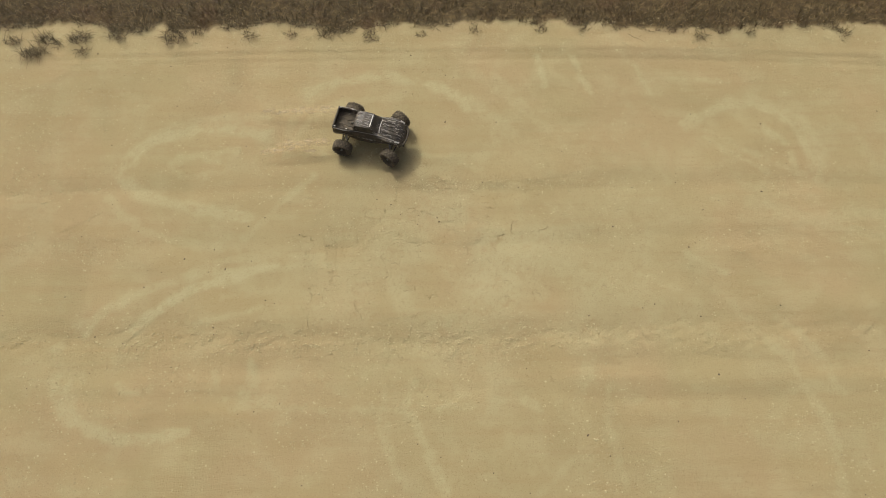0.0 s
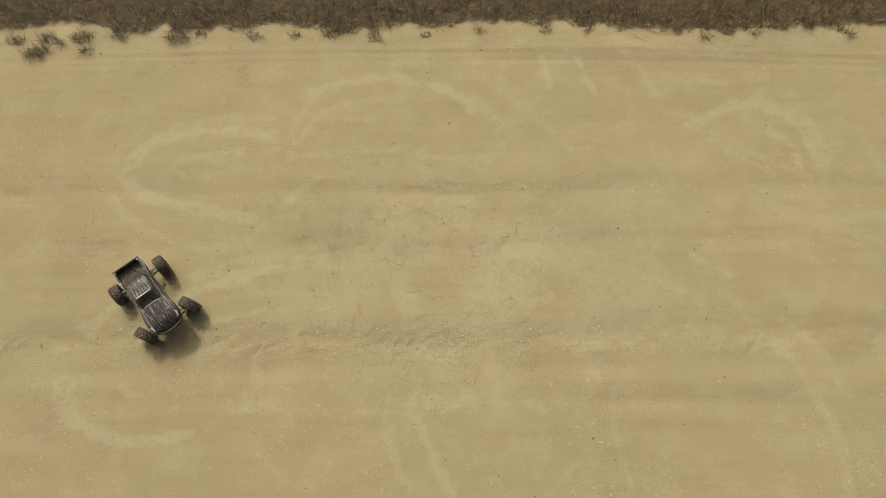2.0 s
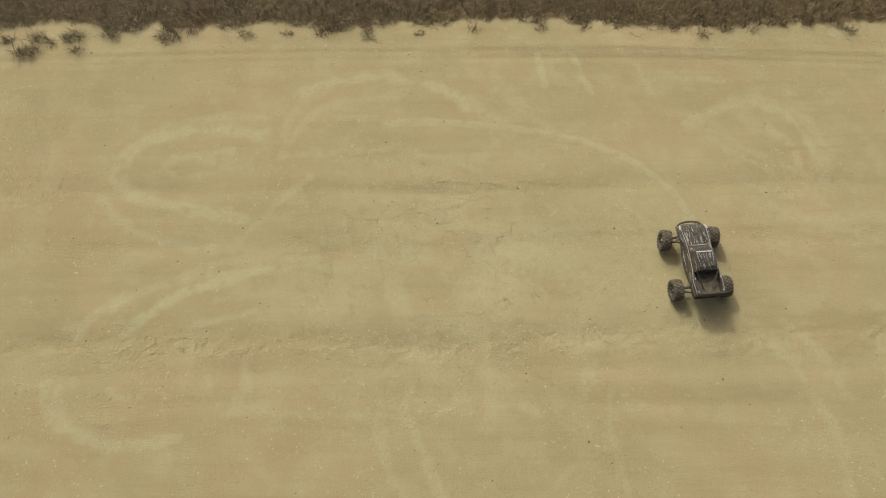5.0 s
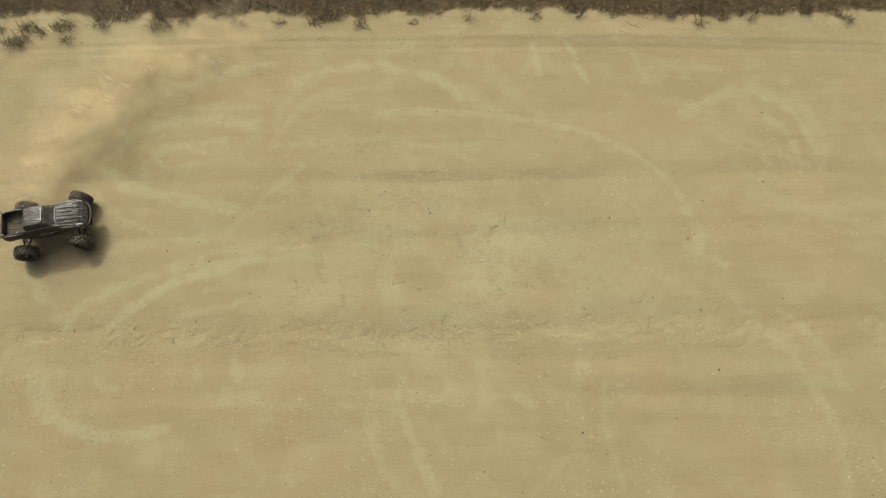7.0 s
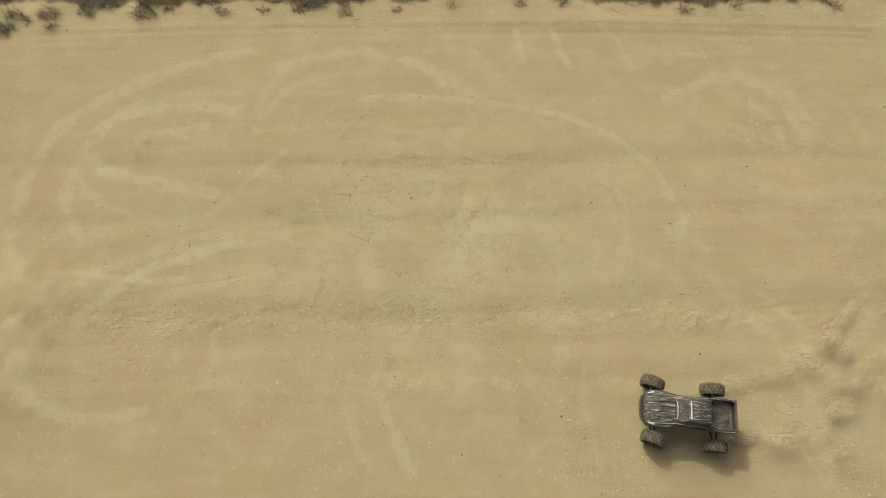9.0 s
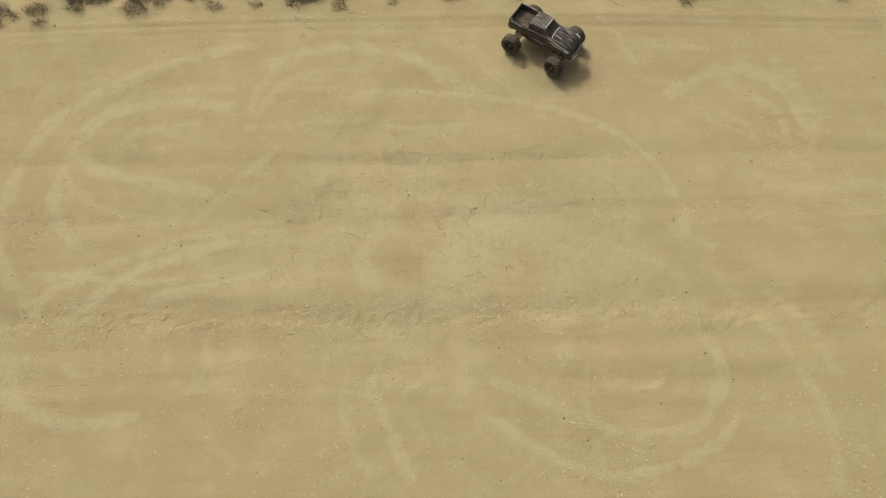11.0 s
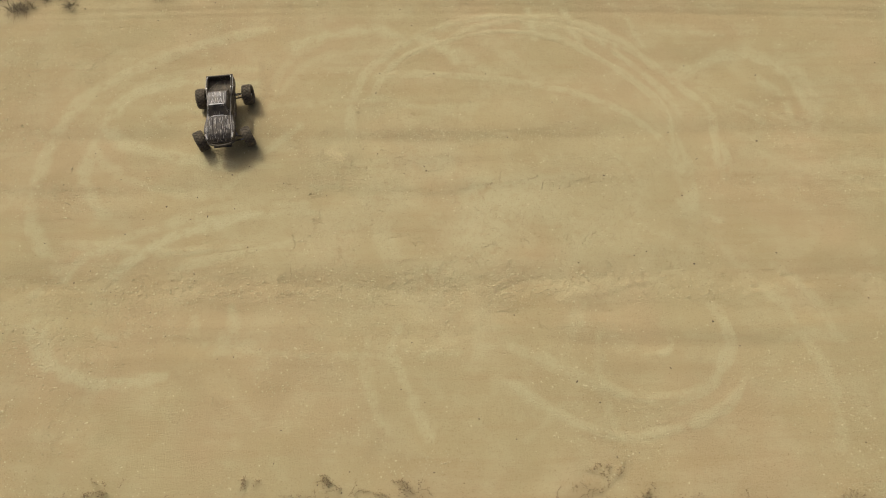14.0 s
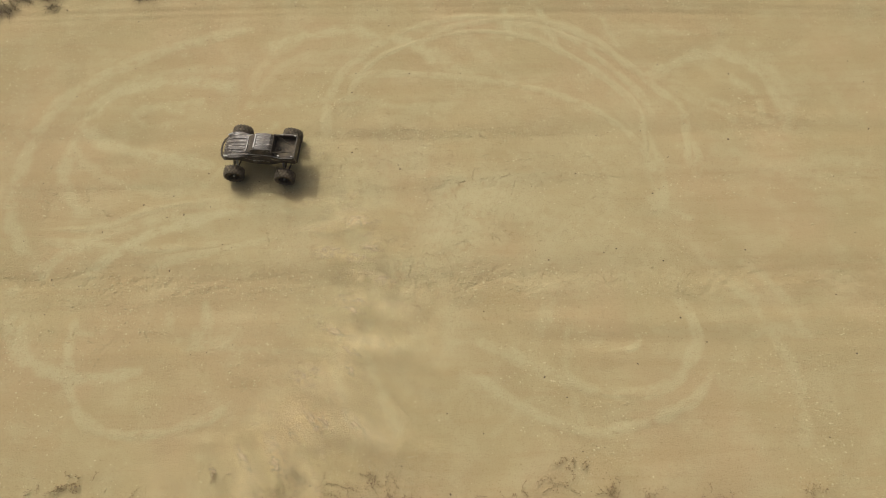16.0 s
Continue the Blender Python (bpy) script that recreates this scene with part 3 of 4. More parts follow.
def creeping_weed(x, y, size, seed):
    """A flat dry weed: thin branching stems on the ground with tiny curled leaves."""
    rng = np.random.RandomState(seed)
    thing = new("dry_weed")
    thing.location = (x, y, float(ground_height(x, y)))
    stems, leaves = bmesh.new(), bmesh.new()
    for s in range(int(6 + size * 16)):
        a, p = rng.uniform(0, 2 * np.pi), np.array([0.4 * size * rng.randn(), 0.25 * size * rng.randn(), 0.004])
        for k in range(rng.randint(3, 6)):
            a += 0.6 * rng.randn()
            q = p + np.array([math.cos(a), math.sin(a), 0.0]) * size * rng.uniform(0.07, 0.17)
            q[2] = 0.004 + 0.02 * rng.rand()
            add_tube(stems, p, q, 0.0011, 4, 0.0008)
            for leaf in range(3):
                c = p + (q - p) * rng.rand() + np.array([0.008 * rng.randn(), 0.008 * rng.randn(), 0])
                b, ln = rng.uniform(0, 2 * np.pi), 0.006 + 0.007 * rng.rand()
                d = np.array([math.cos(b), math.sin(b), 0]) * ln
                w = np.array([-math.sin(b), math.cos(b), 0]) * ln * 0.3
                up = np.array([0, 0, 0.004 + 0.012 * rng.rand()])
                vs = [leaves.verts.new(c), leaves.verts.new(c + d * 0.5 + w + up), leaves.verts.new(c + d + up * 0.6), leaves.verts.new(c + d * 0.5 - w + up)]
                leaves.faces.new(vs)
            p = q
    tagged(part("stems", stems, WOOD, thing), kind="stuff")
    tagged(part("leaves", leaves, DRY_WEED, thing), kind="stuff")
    return tagged(thing, "low dry creeping weed with tiny brown leaves on dirt", "weed", "creeping weeds")


WEEDS = [(-0.90, -0.26, 0.20), (-0.76, -0.16, 0.14), (-0.34, -0.29, 0.22), (-0.04, -0.30, 0.18), (-0.22, -0.20, 0.14), (1.14, -0.24, 0.18), (1.26, -0.10, 0.14),
         (0.86, -0.36, 0.18), (1.55, -0.28, 0.13), (1.79, -0.36, 0.18), (2.36, -0.38, 0.2), (2.05, -0.42, 0.2), (-2.56, -0.26, 0.16), (-2.37, -0.2, 0.14), (-1.34, -0.15, 0.1),
         (-0.55, -0.33, 0.18), (0.2, -0.4, 0.2), (0.55, -0.42, 0.18), (1.35, -0.42, 0.2), (-1.2, -0.4, 0.2), (-1.9, -0.38, 0.18), (2.7, -0.4, 0.18), (3.0, -0.32, 0.12)]
for k, (x, y, size) in enumerate(WEEDS):
    creeping_weed(x, y, size, 100 + k)


def twig(a, b):
    bm = bmesh.new()
    a, b = Vector((*a, 0.006)), Vector((*b, 0.006))
    p = a
    for k in range(1, 6):
        q = a.lerp(b, k / 5) + Vector((0.006 * math.sin(k * 2.3), 0.006 * math.cos(k * 1.7), 0.004))
        add_tube(bm, p, q, 0.004 - 0.0004 * k, 6)
        p = q
    m = a.lerp(b, 0.55)
    add_tube(bm, m, m + Vector((0.05, 0.035, 0.008)), 0.0022, 5)
    ob = new("twig", link_mesh("twig", bm, WOOD))
    tagged(ob, "thin crooked dead twig on pale dirt", "twig")


twig((1.88, 4.46), (2.06, 4.34))


# ---- fresh tyre marks, laid while the truck turns ----
FRESH = [
    ([(-0.68, 3.39), (-0.15, 3.44), (0.42, 3.39), (0.94, 3.31), (1.45, 3.16), (1.79, 2.98), (2.06, 2.69), (2.21, 2.36), (2.25, 2.09), (2.10, 1.79)], 0.094, 4.6),
    ([(1.45, 2.69), (1.68, 2.50), (1.80, 2.25), (1.83, 2.10)], 0.073, 4.7),
    ([(-1.40, 4.01), (-2.08, 3.84), (-2.63, 3.60), (-3.05, 3.32), (-3.28, 3.05), (-3.38, 2.71), (-3.42, 2.38), (-3.41, 2.01), (-3.21, 1.66), (-2.98, 1.56)], 0.125, 7.0),
    ([(-2.90, 2.93), (-3.02, 2.65), (-3.02, 2.32), (-2.85, 2.06), (-2.63, 1.90)], 0.104, 7.1),
    ([(-2.22, 1.45), (-1.87, 1.58), (-1.47, 1.65), (-0.96, 1.78)], 0.094, 7.9),
]
FRESH += [
    ([(2.07, 1.21), (2.27, 1.12), (2.34, 0.90), (2.28, 0.69), (2.12, 0.51), (1.85, 0.41), (1.52, 0.43), (1.16, 0.56), (0.84, 0.73), (0.55, 0.83)], 0.104, 9.4),
    ([(1.52, 0.74), (1.82, 0.76), (1.88, 0.86), (1.74, 0.95)], 0.062, 9.5),
    ([(0.06, 3.78), (0.43, 3.97), (0.92, 4.08), (1.39, 4.03), (1.80, 3.83), (2.08, 3.54), (2.26, 3.35)], 0.094, 11.2),
    ([(2.18, 2.90), (2.25, 2.48), (2.21, 2.09), (2.10, 1.82)], 0.104, 12.6),
    ([(2.56, 2.84), (2.62, 2.48), (2.49, 2.14)], 0.083, 12.8),
    ([(-2.62, 1.18), (-2.65, 0.92), (-2.62, 0.65), (-2.52, 0.39), (-2.35, 0.20), (-2.04, 0.13), (-1.70, 0.17), (-1.42, 0.27), (-1.22, 0.46)], 0.083, 15.3),
    ([(-1.29, 1.05), (-1.40, 0.82), (-1.62, 0.78)], 0.073, 15.5),
]
FRESH += [
    ([(0.43, 4.14), (0.98, 4.04), (1.34, 3.96), (1.61, 3.83), (1.92, 3.68), (2.18, 3.47), (2.35, 3.24), (2.53, 3.05), (2.56, 2.77), (2.53, 2.51), (2.52, 2.25)], 0.085, 13.0),
    ([(0.90, 3.93), (1.25, 3.83), (1.56, 3.63), (1.82, 3.43), (2.00, 3.24), (2.14, 3.02), (2.17, 2.78), (2.17, 2.51), (2.18, 2.27)], 0.075, 11.8),
    ([(1.41, 3.99), (1.69, 3.88), (1.94, 3.73)], 0.070, 11.4),
    ([(2.02, 2.40), (2.14, 2.36), (2.21, 2.18), (2.18, 1.93)], 0.090, 12.2),
    ([(-0.71, 2.57), (-0.73, 2.95), (-0.68, 3.30), (-0.48, 3.61), (0.02, 3.97), (0.76, 4.11), (1.49, 3.89), (1.95, 3.48), (2.19, 3.17), (2.32, 2.80)], 0.085, 11.4),
    ([(-0.54, 3.01), (-0.50, 3.30), (-0.30, 3.60), (0.16, 3.83), (0.75, 3.93), (1.31, 3.78), (1.75, 3.45)], 0.06, 11.4),
    ([(2.43, 0.68), (2.38, 0.51), (2.18, 0.32), (1.83, 0.19), (1.46, 0.13), (1.19, 0.19), (0.90, 0.33), (0.60, 0.53), (0.34, 0.62)], 0.085, 9.5),
    ([(-3.20, 1.75), (-2.65, 1.68), (-2.18, 1.64), (-1.72, 1.67), (-1.35, 1.72)], 0.085, 7.8),
    ([(-3.23, 1.61), (-3.13, 1.52), (-2.98, 1.44)], 0.090, 7.4),
    ([(-3.05, 2.57), (-3.01, 2.35), (-2.96, 2.18), (-2.74, 2.00)], 0.080, 7.1),
    ([(-3.12, 1.84), (-2.59, 1.85), (-2.29, 1.98), (-1.89, 2.08), (-1.39, 2.11)], 0.070, 14.2),
]
MARKS = []


def tyre_mark(pts, width, when, lift):
    c = curve_points(pts, 0.02)
    d = np.gradient(c, axis=0)
    side = np.stack([-d[:, 1], d[:, 0]], -1) / np.linalg.norm(d, axis=1)[:, None]
    wide = width * (1 + 0.35 * value_noise(c[:, 0], c[:, 1], 5, 40))
    u = np.linspace(-1.6, 1.6, 17)
    q = c[:, None] + side[:, None] * (u[None, :, None] * 0.62 * wide[:, None, None])
    n, m = q.shape[:2]
    x, y = q[..., 0].ravel(), q[..., 1].ravel()
    k = np.arange(n)
    end = np.clip(np.minimum(k, n - 1 - k) / 14.0, 0, 1)
    soft = np.clip(1.25 - np.abs(u[None]) + 0.4 * value_noise(x, y, 12, 41).reshape(n, m), 0, 1) * end[:, None]
    edge = np.clip((1.6 - np.abs(u[None])) / 1.5, 0, 1) * np.clip(np.minimum(k, n - 1 - k) / 12.0, 0, 1)[:, None]
    z = ground_height(x, y) - 0.002 + (0.0042 + lift) * edge.ravel()
    f = np.arange(n * m).reshape(n, m)
    quads = np.stack([f[:-1, :-1], f[:-1, 1:], f[1:, 1:], f[1:, :-1]], -1).reshape(-1, 4)
    me = bpy.data.meshes.new("tyre_mark")
    me.from_pydata(np.stack([x, y, z], -1).tolist(), [], quads.tolist())
    me.polygons.foreach_set("use_smooth", np.ones(len(quads), bool))
    masks = ground_masks(x, y)
    masks["powder"] = np.maximum(masks["powder"], 0.58 * np.clip(1.4 * soft.ravel() - 0.15, 0, 1))
    for name, values in masks.items():
        me.attributes.new(name, "FLOAT", "POINT").data.foreach_set("value", values.astype(np.float32))
    me.materials.append(DIRT)
    ob = tagged(new("tyre_mark", me), "pale powdery curved tyre mark on the dirt", "tyre mark", "fresh tyre marks")
    MARKS.append((ob, when))


for k, mark in enumerate(FRESH):
    tyre_mark(*mark, 0.0004 * (k % 4))


# ---- the radio-controlled truck: x forward, origin on the ground between the axles ----
AXLE, TRACK, RADIUS = 0.24, 0.220, 0.097


def tyre_mesh():
    bm = bmesh.new()
    add_lathe(bm, [(0.055, 0.036), (0.062, 0.046), (0.080, 0.050), (0.090, 0.044), (0.094, 0.025), (0.095, 0.0),
                   (0.094, -0.025), (0.090, -0.044), (0.080, -0.050), (0.062, -0.046), (0.055, -0.036), (0.052, 0.0), (0.055, 0.036)], 40)
    return bm


def tread_mesh():
    bm = bmesh.new()
    count = 18
    for k in range(count):
        for y, off, turn, size in ((-0.014, 0.0, 28, (0.016, 0.024, 0.012)), (0.014, 0.5, -28, (0.016, 0.024, 0.012)), (-0.038, 0.5, 8, (0.018, 0.019, 0.012)), (0.038, 0.0, -8, (0.018, 0.019, 0.012))):
            r = 0.096 if abs(y) < 0.03 else 0.0925
            m = pose(0, 0, 0, 0, 360 * (k + off) / count, 0) @ pose(0, y, r, -math.copysign(18, y) if abs(y) > 0.03 else 0, 0, turn)
            add_box(bm, size, m, 0)
    return bm


def rim_mesh():
    bm = bmesh.new()
    add_lathe(bm, [(0.054, 0.040), (0.058, 0.043), (0.056, 0.034), (0.050, 0.020), (0.030, 0.012), (0.016, 0.018), (0.0005, 0.020)], 30)
    add_lathe(bm, [(0.054, -0.040), (0.058, -0.043), (0.056, -0.034), (0.050, -0.02), (0.0005, -0.015)], 30)
    for k in range(6):
        a = 2 * math.pi * k / 6
        add_tube(bm, (0.016 * math.cos(a), 0.020, 0.016 * math.sin(a)), (0.051 * math.cos(a), 0.036, 0.051 * math.sin(a)), 0.006, 6)
    return bm


def hub_mesh(sign):
    bm = bmesh.new()
    add_tube(bm, (0, sign * 0.022, 0), (0, sign * 0.034, 0), 0.010, 6)
    add_tube(bm, (0, sign * -0.07, 0), (0, sign * 0.02, 0), 0.008, 10)
    return bm


def make_truck():
    truck = new("toy_truck")
    tagged(truck, "black radio-controlled monster truck, dusty, driving on dirt", "toy truck")
    # hull: hood, flanks and sills
    S = [(0.338, 0.085, 0.100, 0.088, 0.150, 0.178, 0.196), (0.322, 0.108, 0.122, 0.108, 0.145, 0.195, 0.218), (0.280, 0.116, 0.134, 0.112, 0.165, 0.212, 0.240),
         (0.240, 0.116, 0.136, 0.110, 0.180, 0.220, 0.250), (0.190, 0.114, 0.134, 0.106, 0.170, 0.224, 0.258), (0.140, 0.112, 0.126, 0.102, 0.145, 0.224, 0.266),
         (0.085, 0.116, 0.124, 0.104, 0.132, 0.222, 0.270), (0.000, 0.120, 0.126, 0.106, 0.128, 0.222, 0.272), (-0.100, 0.120, 0.128, 0.108, 0.132, 0.224, 0.272), (-0.135, 0.118, 0.128, 0.110, 0.145, 0.226, 0.272)]
    bm = bmesh.new()
    add_loft(bm, [[(x, -wb, zb), (x, -ws, zs), (x, -wt, zt), (x, -wt * 0.45, zt + 0.006), (x, wt * 0.45, zt + 0.006), (x, wt, zt), (x, ws, zs), (x, wb, zb)] for x, wb, ws, wt, zb, zs, zt in S])
    body = part("body_shell", bm, SIDE, truck, "dusty black truck body shell")
    # hood panel with ridges
    bm = bmesh.new()
    H = [(0.318, 0.078, 0.226), (0.28, 0.088, 0.249), (0.24, 0.090, 0.259), (0.19, 0.090, 0.267), (0.14, 0.088, 0.275), (0.110, 0.086, 0.279)]
    add_loft(bm, [[(x, -w, z - 0.012), (x, -w, z), (x, -w * 0.5, z + 0.004), (x, w * 0.5, z + 0.004), (x, w, z), (x, w, z - 0.012)] for x, w, z in H])
    hood = part("hood", bm, PAINT, truck, "black hood with pale brushed streaks")
    for y in (-0.058, -0.02, 0.02, 0.058):
        bm = bmesh.new()
        add_loft(bm, [[(x, y * k - 0.006, z), (x, y * k - 0.003, z + 0.007), (x, y * k + 0.003, z + 0.007), (x, y * k + 0.006, z)] for x, k, z in ((0.30, 0.85, 0.240), (0.24, 1.0, 0.262), (0.19, 1.0, 0.270), (0.125, 0.95, 0.279))])
        part("hood_rib", bm, PAINT, hood)
    bm = bmesh.new()
    add_tube(bm, (0.112, -0.078, 0.276), (0.104, -0.04, 0.284), 0.0035, 8)
    add_tube(bm, (0.104, -0.04, 0.284), (0.104, 0.04, 0.284), 0.0035, 8)
    add_tube(bm, (0.104, 0.04, 0.284), (0.112, 0.078, 0.276), 0.0035, 8)
    part("hood_edge", bm, GLINT_AND_MARKS, hood, "pale line along the hood's rear edge")
    # front fenders
    for s in (-1, 1):
        bm = bmesh.new()
        add_loft(bm, [[(x, s * 0.094, z), (x, s * w, z - 0.006), (x, s * (w + 0.008), z - 0.035), (x, s * 0.1, z - 0.04)] for x, w, z in
                      ((0.33, 0.115, 0.208), (0.30, 0.132, 0.238), (0.25, 0.140, 0.256), (0.19, 0.138, 0.262), (0.14, 0.126, 0.262), (0.09, 0.118, 0.258))])
        part("fender", bm, PAINT, truck, "black fender with pale streaks")
        bm = bmesh.new()
        add_box(bm, (0.05, 0.012, 0.02), pose(0.296, s * 0.118, 0.236, 0, 20, s * -14), 0.004)
        part("headlight", bm, LENS, truck, "pale headlight")
    # grille and front bumper
    bm = bmesh.new()
    add_box(bm, (0.012, 0.15, 0.034), pose(0.340, 0, 0.182, 0, -12, 0), 0.004)
    for k in range(5):
        add_box(bm, (0.006, 0.006, 0.03), pose(0.347, -0.056 + 0.028 * k, 0.182, 0, -12, 0), 0.001)
    part("grille", bm, PLASTIC, truck)
    bm = bmesh.new()
    for a, b in zip([(0.318, -0.128, 0.180), (0.358, -0.085, 0.188), (0.370, -0.03, 0.190), (0.370, 0.03, 0.190), (0.358, 0.085, 0.188)],
                    [(0.358, -0.085, 0.188), (0.370, -0.03, 0.190), (0.370, 0.03, 0.190), (0.358, 0.085, 0.188), (0.318, 0.128, 0.180)]):
        add_tube(bm, a, b, 0.009, 10)
    add_box(bm, (0.04, 0.17, 0.012), pose(0.335, 0, 0.135, 0, 25, 0), 0.004)
    part("front_bumper", bm, PLASTIC, truck, "black tube front bumper")
    # cab
    bm = bmesh.new()
    C = [(0.100, 0.100, 0.088, 0.268, 0.272), (0.030, 0.104, 0.084, 0.270, 0.330), (0.010, 0.105, 0.086, 0.270, 0.336), (-0.060, 0.106, 0.088, 0.270, 0.340), (-0.118, 0.106, 0.086, 0.270, 0.335), (-0.138, 0.104, 0.082, 0.268, 0.322)]
    add_loft(bm, [[(x, -wb, zb), (x, -wt, zt), (x, -wt * 0.5, zt + 0.004), (x, wt * 0.5, zt + 0.004), (x, wt, zt), (x, wb, zb)] for x, wb, wt, zb, zt in C])
    cab = part("cab", bm, PAINT, truck, "black cab with pale streaks on its roof")
    bm = bmesh.new()
    add_loft(bm, [[(0.098, -0.082, 0.277), (0.098, 0.082, 0.277), (0.094, 0.082, 0.272), (0.094, -0.082, 0.272)], [(0.036, -0.074, 0.330), (0.036, 0.074, 0.330), (0.030, 0.074, 0.325), (0.030, -0.074, 0.325)]])
    part("windshield", bm, GLASS, cab, "smoked windshield")
    for s in (-1, 1):
        bm = bmesh.new()
        add_loft(bm, [[(0.070, s * 0.1045, 0.277), (-0.110, s * 0.1075, 0.277), (-0.110, s * 0.102, 0.272), (0.070, s * 0.1, 0.272)], [(0.020, s * 0.0895, 0.322), (-0.095, s * 0.0925, 0.325), (-0.095, s * 0.088, 0.325), (0.020, s * 0.085, 0.322)]])
        part("side_window", bm, GLASS, cab)
    # added strip: the bright reflection on the roof's front edge as pale colour
    bm = bmesh.new()
    add_box(bm, (0.010, 0.140, 0.008), pose(0.020, 0, 0.342), 0.003)
    part("roof_highlight", bm, GLINT_AND_MARKS, cab, "pale strip for the highlight on the roof's front edge")
    def claw(host, x0, y0, z0, x1, y1, z1, w):
        """A tapering pale painted slash lying on a panel."""
        bm = bmesh.new()
        add_loft(bm, [[(x, y - h, z - 0.004), (x, y - h, z + 0.0015), (x, y + h, z + 0.0015), (x, y + h, z - 0.004)]
                      for x, y, z, h in ((x0, y0, z0, w), (0.5 * (x0 + x1), 0.5 * (y0 + y1), 0.5 * (z0 + z1), 0.75 * w), (x1, y1, z1, 0.15 * w))])
        part("painted_slash", bm, SLASH, host, "pale grey painted slash")
    for s in (-1, 1):
        for x0, y0, x1, y1, w in ((0.008, 0.070, -0.110, 0.058, 0.0022), (0.008, 0.052, -0.085, 0.026, 0.0026), (-0.004, 0.030, -0.112, 0.040, 0.0018), (0.006, 0.016, -0.07, 0.006, 0.0022)):
            claw(cab, x0, s * y0, 0.3405, x1, s * y1, 0.3425, w)
        for x0, y0, z0, x1, y1, z1, w in ((0.128, 0.066, 0.2775, 0.285, 0.036, 0.2515, 0.0026), (0.125, 0.040, 0.2800, 0.250, 0.010, 0.2620, 0.0022), (0.205, 0.074, 0.2675, 0.300, 0.060, 0.2425, 0.0022), (0.150, 0.084, 0.2740, 0.240, 0.078, 0.2620, 0.0018)):
            claw(hood, x0, s * y0, z0, x1, s * y1, z1, w)
        # pale line along the shoulder crease
        bm = bmesh.new()
        line = [(0.30, 0.112, 0.240), (0.22, 0.113, 0.258), (0.14, 0.106, 0.268), (0.06, 0.106, 0.274), (-0.05, 0.1075, 0.275), (-0.13, 0.112, 0.276), (-0.22, 0.1285, 0.278), (-0.335, 0.1225, 0.282)]
        for a, b in zip(line, line[1:]):
            add_tube(bm, (a[0], s * a[1], a[2]), (b[0], s * b[1], b[2]), 0.0028, 6)
        part("shoulder_crease", bm, SLASH, body, "pale crease line")
        # mirror stub and lower door slash
        for k in range(4):
            claw_bm = bmesh.new()
            add_box(claw_bm, (0.05 - 0.006 * k, 0.002, 0.0035), pose(0.06 - 0.05 * k, s * 0.1262, 0.208 - 0.006 * (k % 2), s * 4, 14 if k % 2 else -10, 0), 0)
            part("side_slash", claw_bm, SLASH, body, "pale scratched slash")
    # cargo bed: floor, sides, tailgate, bars
    bm = bmesh.new()
    add_box(bm, (0.20, 0.215, 0.010), pose(-0.235, 0, 0.222), 0.002)
    bed = part("bed_floor", bm, BED, truck, "dusty brown bed floor")
    bm = bmesh.new()
    add_box(bm, (0.008, 0.2, 0.1), pose(-0.139, 0, 0.272), 0.002)
    part("bulkhead", bm, BED, bed)
    for s in (-1, 1):
        bm = bmesh.new()
        add_loft(bm, [[(x, s * (w - 0.014), 0.218), (x, s * (w - 0.012), zt), (x, s * (w - 0.002), zt), (x, s * (w + 0.004), 0.225), (x, s * (w - 0.004), zb), (x, s * (w - 0.014), zb)] for x, w, zt, zb in
                      ((-0.130, 0.122, 0.276, 0.145), (-0.170, 0.126, 0.276, 0.165), (-0.215, 0.130, 0.276, 0.195), (-0.265, 0.130, 0.277, 0.195), (-0.310, 0.126, 0.278, 0.175), (-0.340, 0.122, 0.280, 0.170))])
        part("bed_side", bm, SIDE, truck, "dusty black bed side")
        bm = bmesh.new()
        add_tube(bm, (-0.140, s * 0.112, 0.282), (-0.338, s * 0.112, 0.286), 0.005, 8)
        part("bed_rail", bm, PLASTIC, truck)
        bm = bmesh.new()
        add_tube(bm, (-0.145, s * 0.098, 0.318), (-0.300, s * 0.03, 0.236), 0.0045, 8)
        part("bed_bar", bm, PLASTIC, bed, "black diagonal bar")
        # marks on the flanks, unreadable
        for k, (x, w) in enumerate(((0.035, 0.03), (-0.005, 0.022), (-0.045, 0.034))):
            bm = bmesh.new()
            add_box(bm, (w, 0.002, 0.012), pose(x, s * 0.1245, 0.196 + 0.004 * k, s * 3, 0, 0), 0)
            part("side_decal", bm, GLINT_AND_MARKS, body, "faded pale decal bar")
    bm = bmesh.new()
    add_box(bm, (0.009, 0.246, 0.085), pose(-0.343, 0, 0.236, 0, 3, 0), 0.003)
    tail = part("tailgate", bm, SIDE, truck, "dusty black tailgate")
    bm = bmesh.new()
    add_box(bm, (0.012, 0.25, 0.010), pose(-0.345, 0, 0.283), 0.003)
    part("tailgate_spoiler", bm, PLASTIC, tail)
    bm = bmesh.new()
    add_box(bm, (0.03, 0.2, 0.02), pose(-0.340, 0, 0.165), 0.006)
    part("rear_bumper", bm, PLASTIC, truck)
    bm = bmesh.new()
    add_lathe(bm, [(0.002, -0.008), (0.014, -0.008), (0.016, 0.0), (0.014, 0.008), (0.002, 0.008)], 16)
    bmesh.ops.transform(bm, matrix=pose(-0.185, 0.0, 0.234, 90, 0, 0), verts=bm.verts)
    part("body_latch", bm, PLASTIC, bed, "round black latch")
    bm = bmesh.new()
    add_tube(bm, (-0.20, -0.02, 0.230), (-0.24, 0.015, 0.232), 0.003, 6)
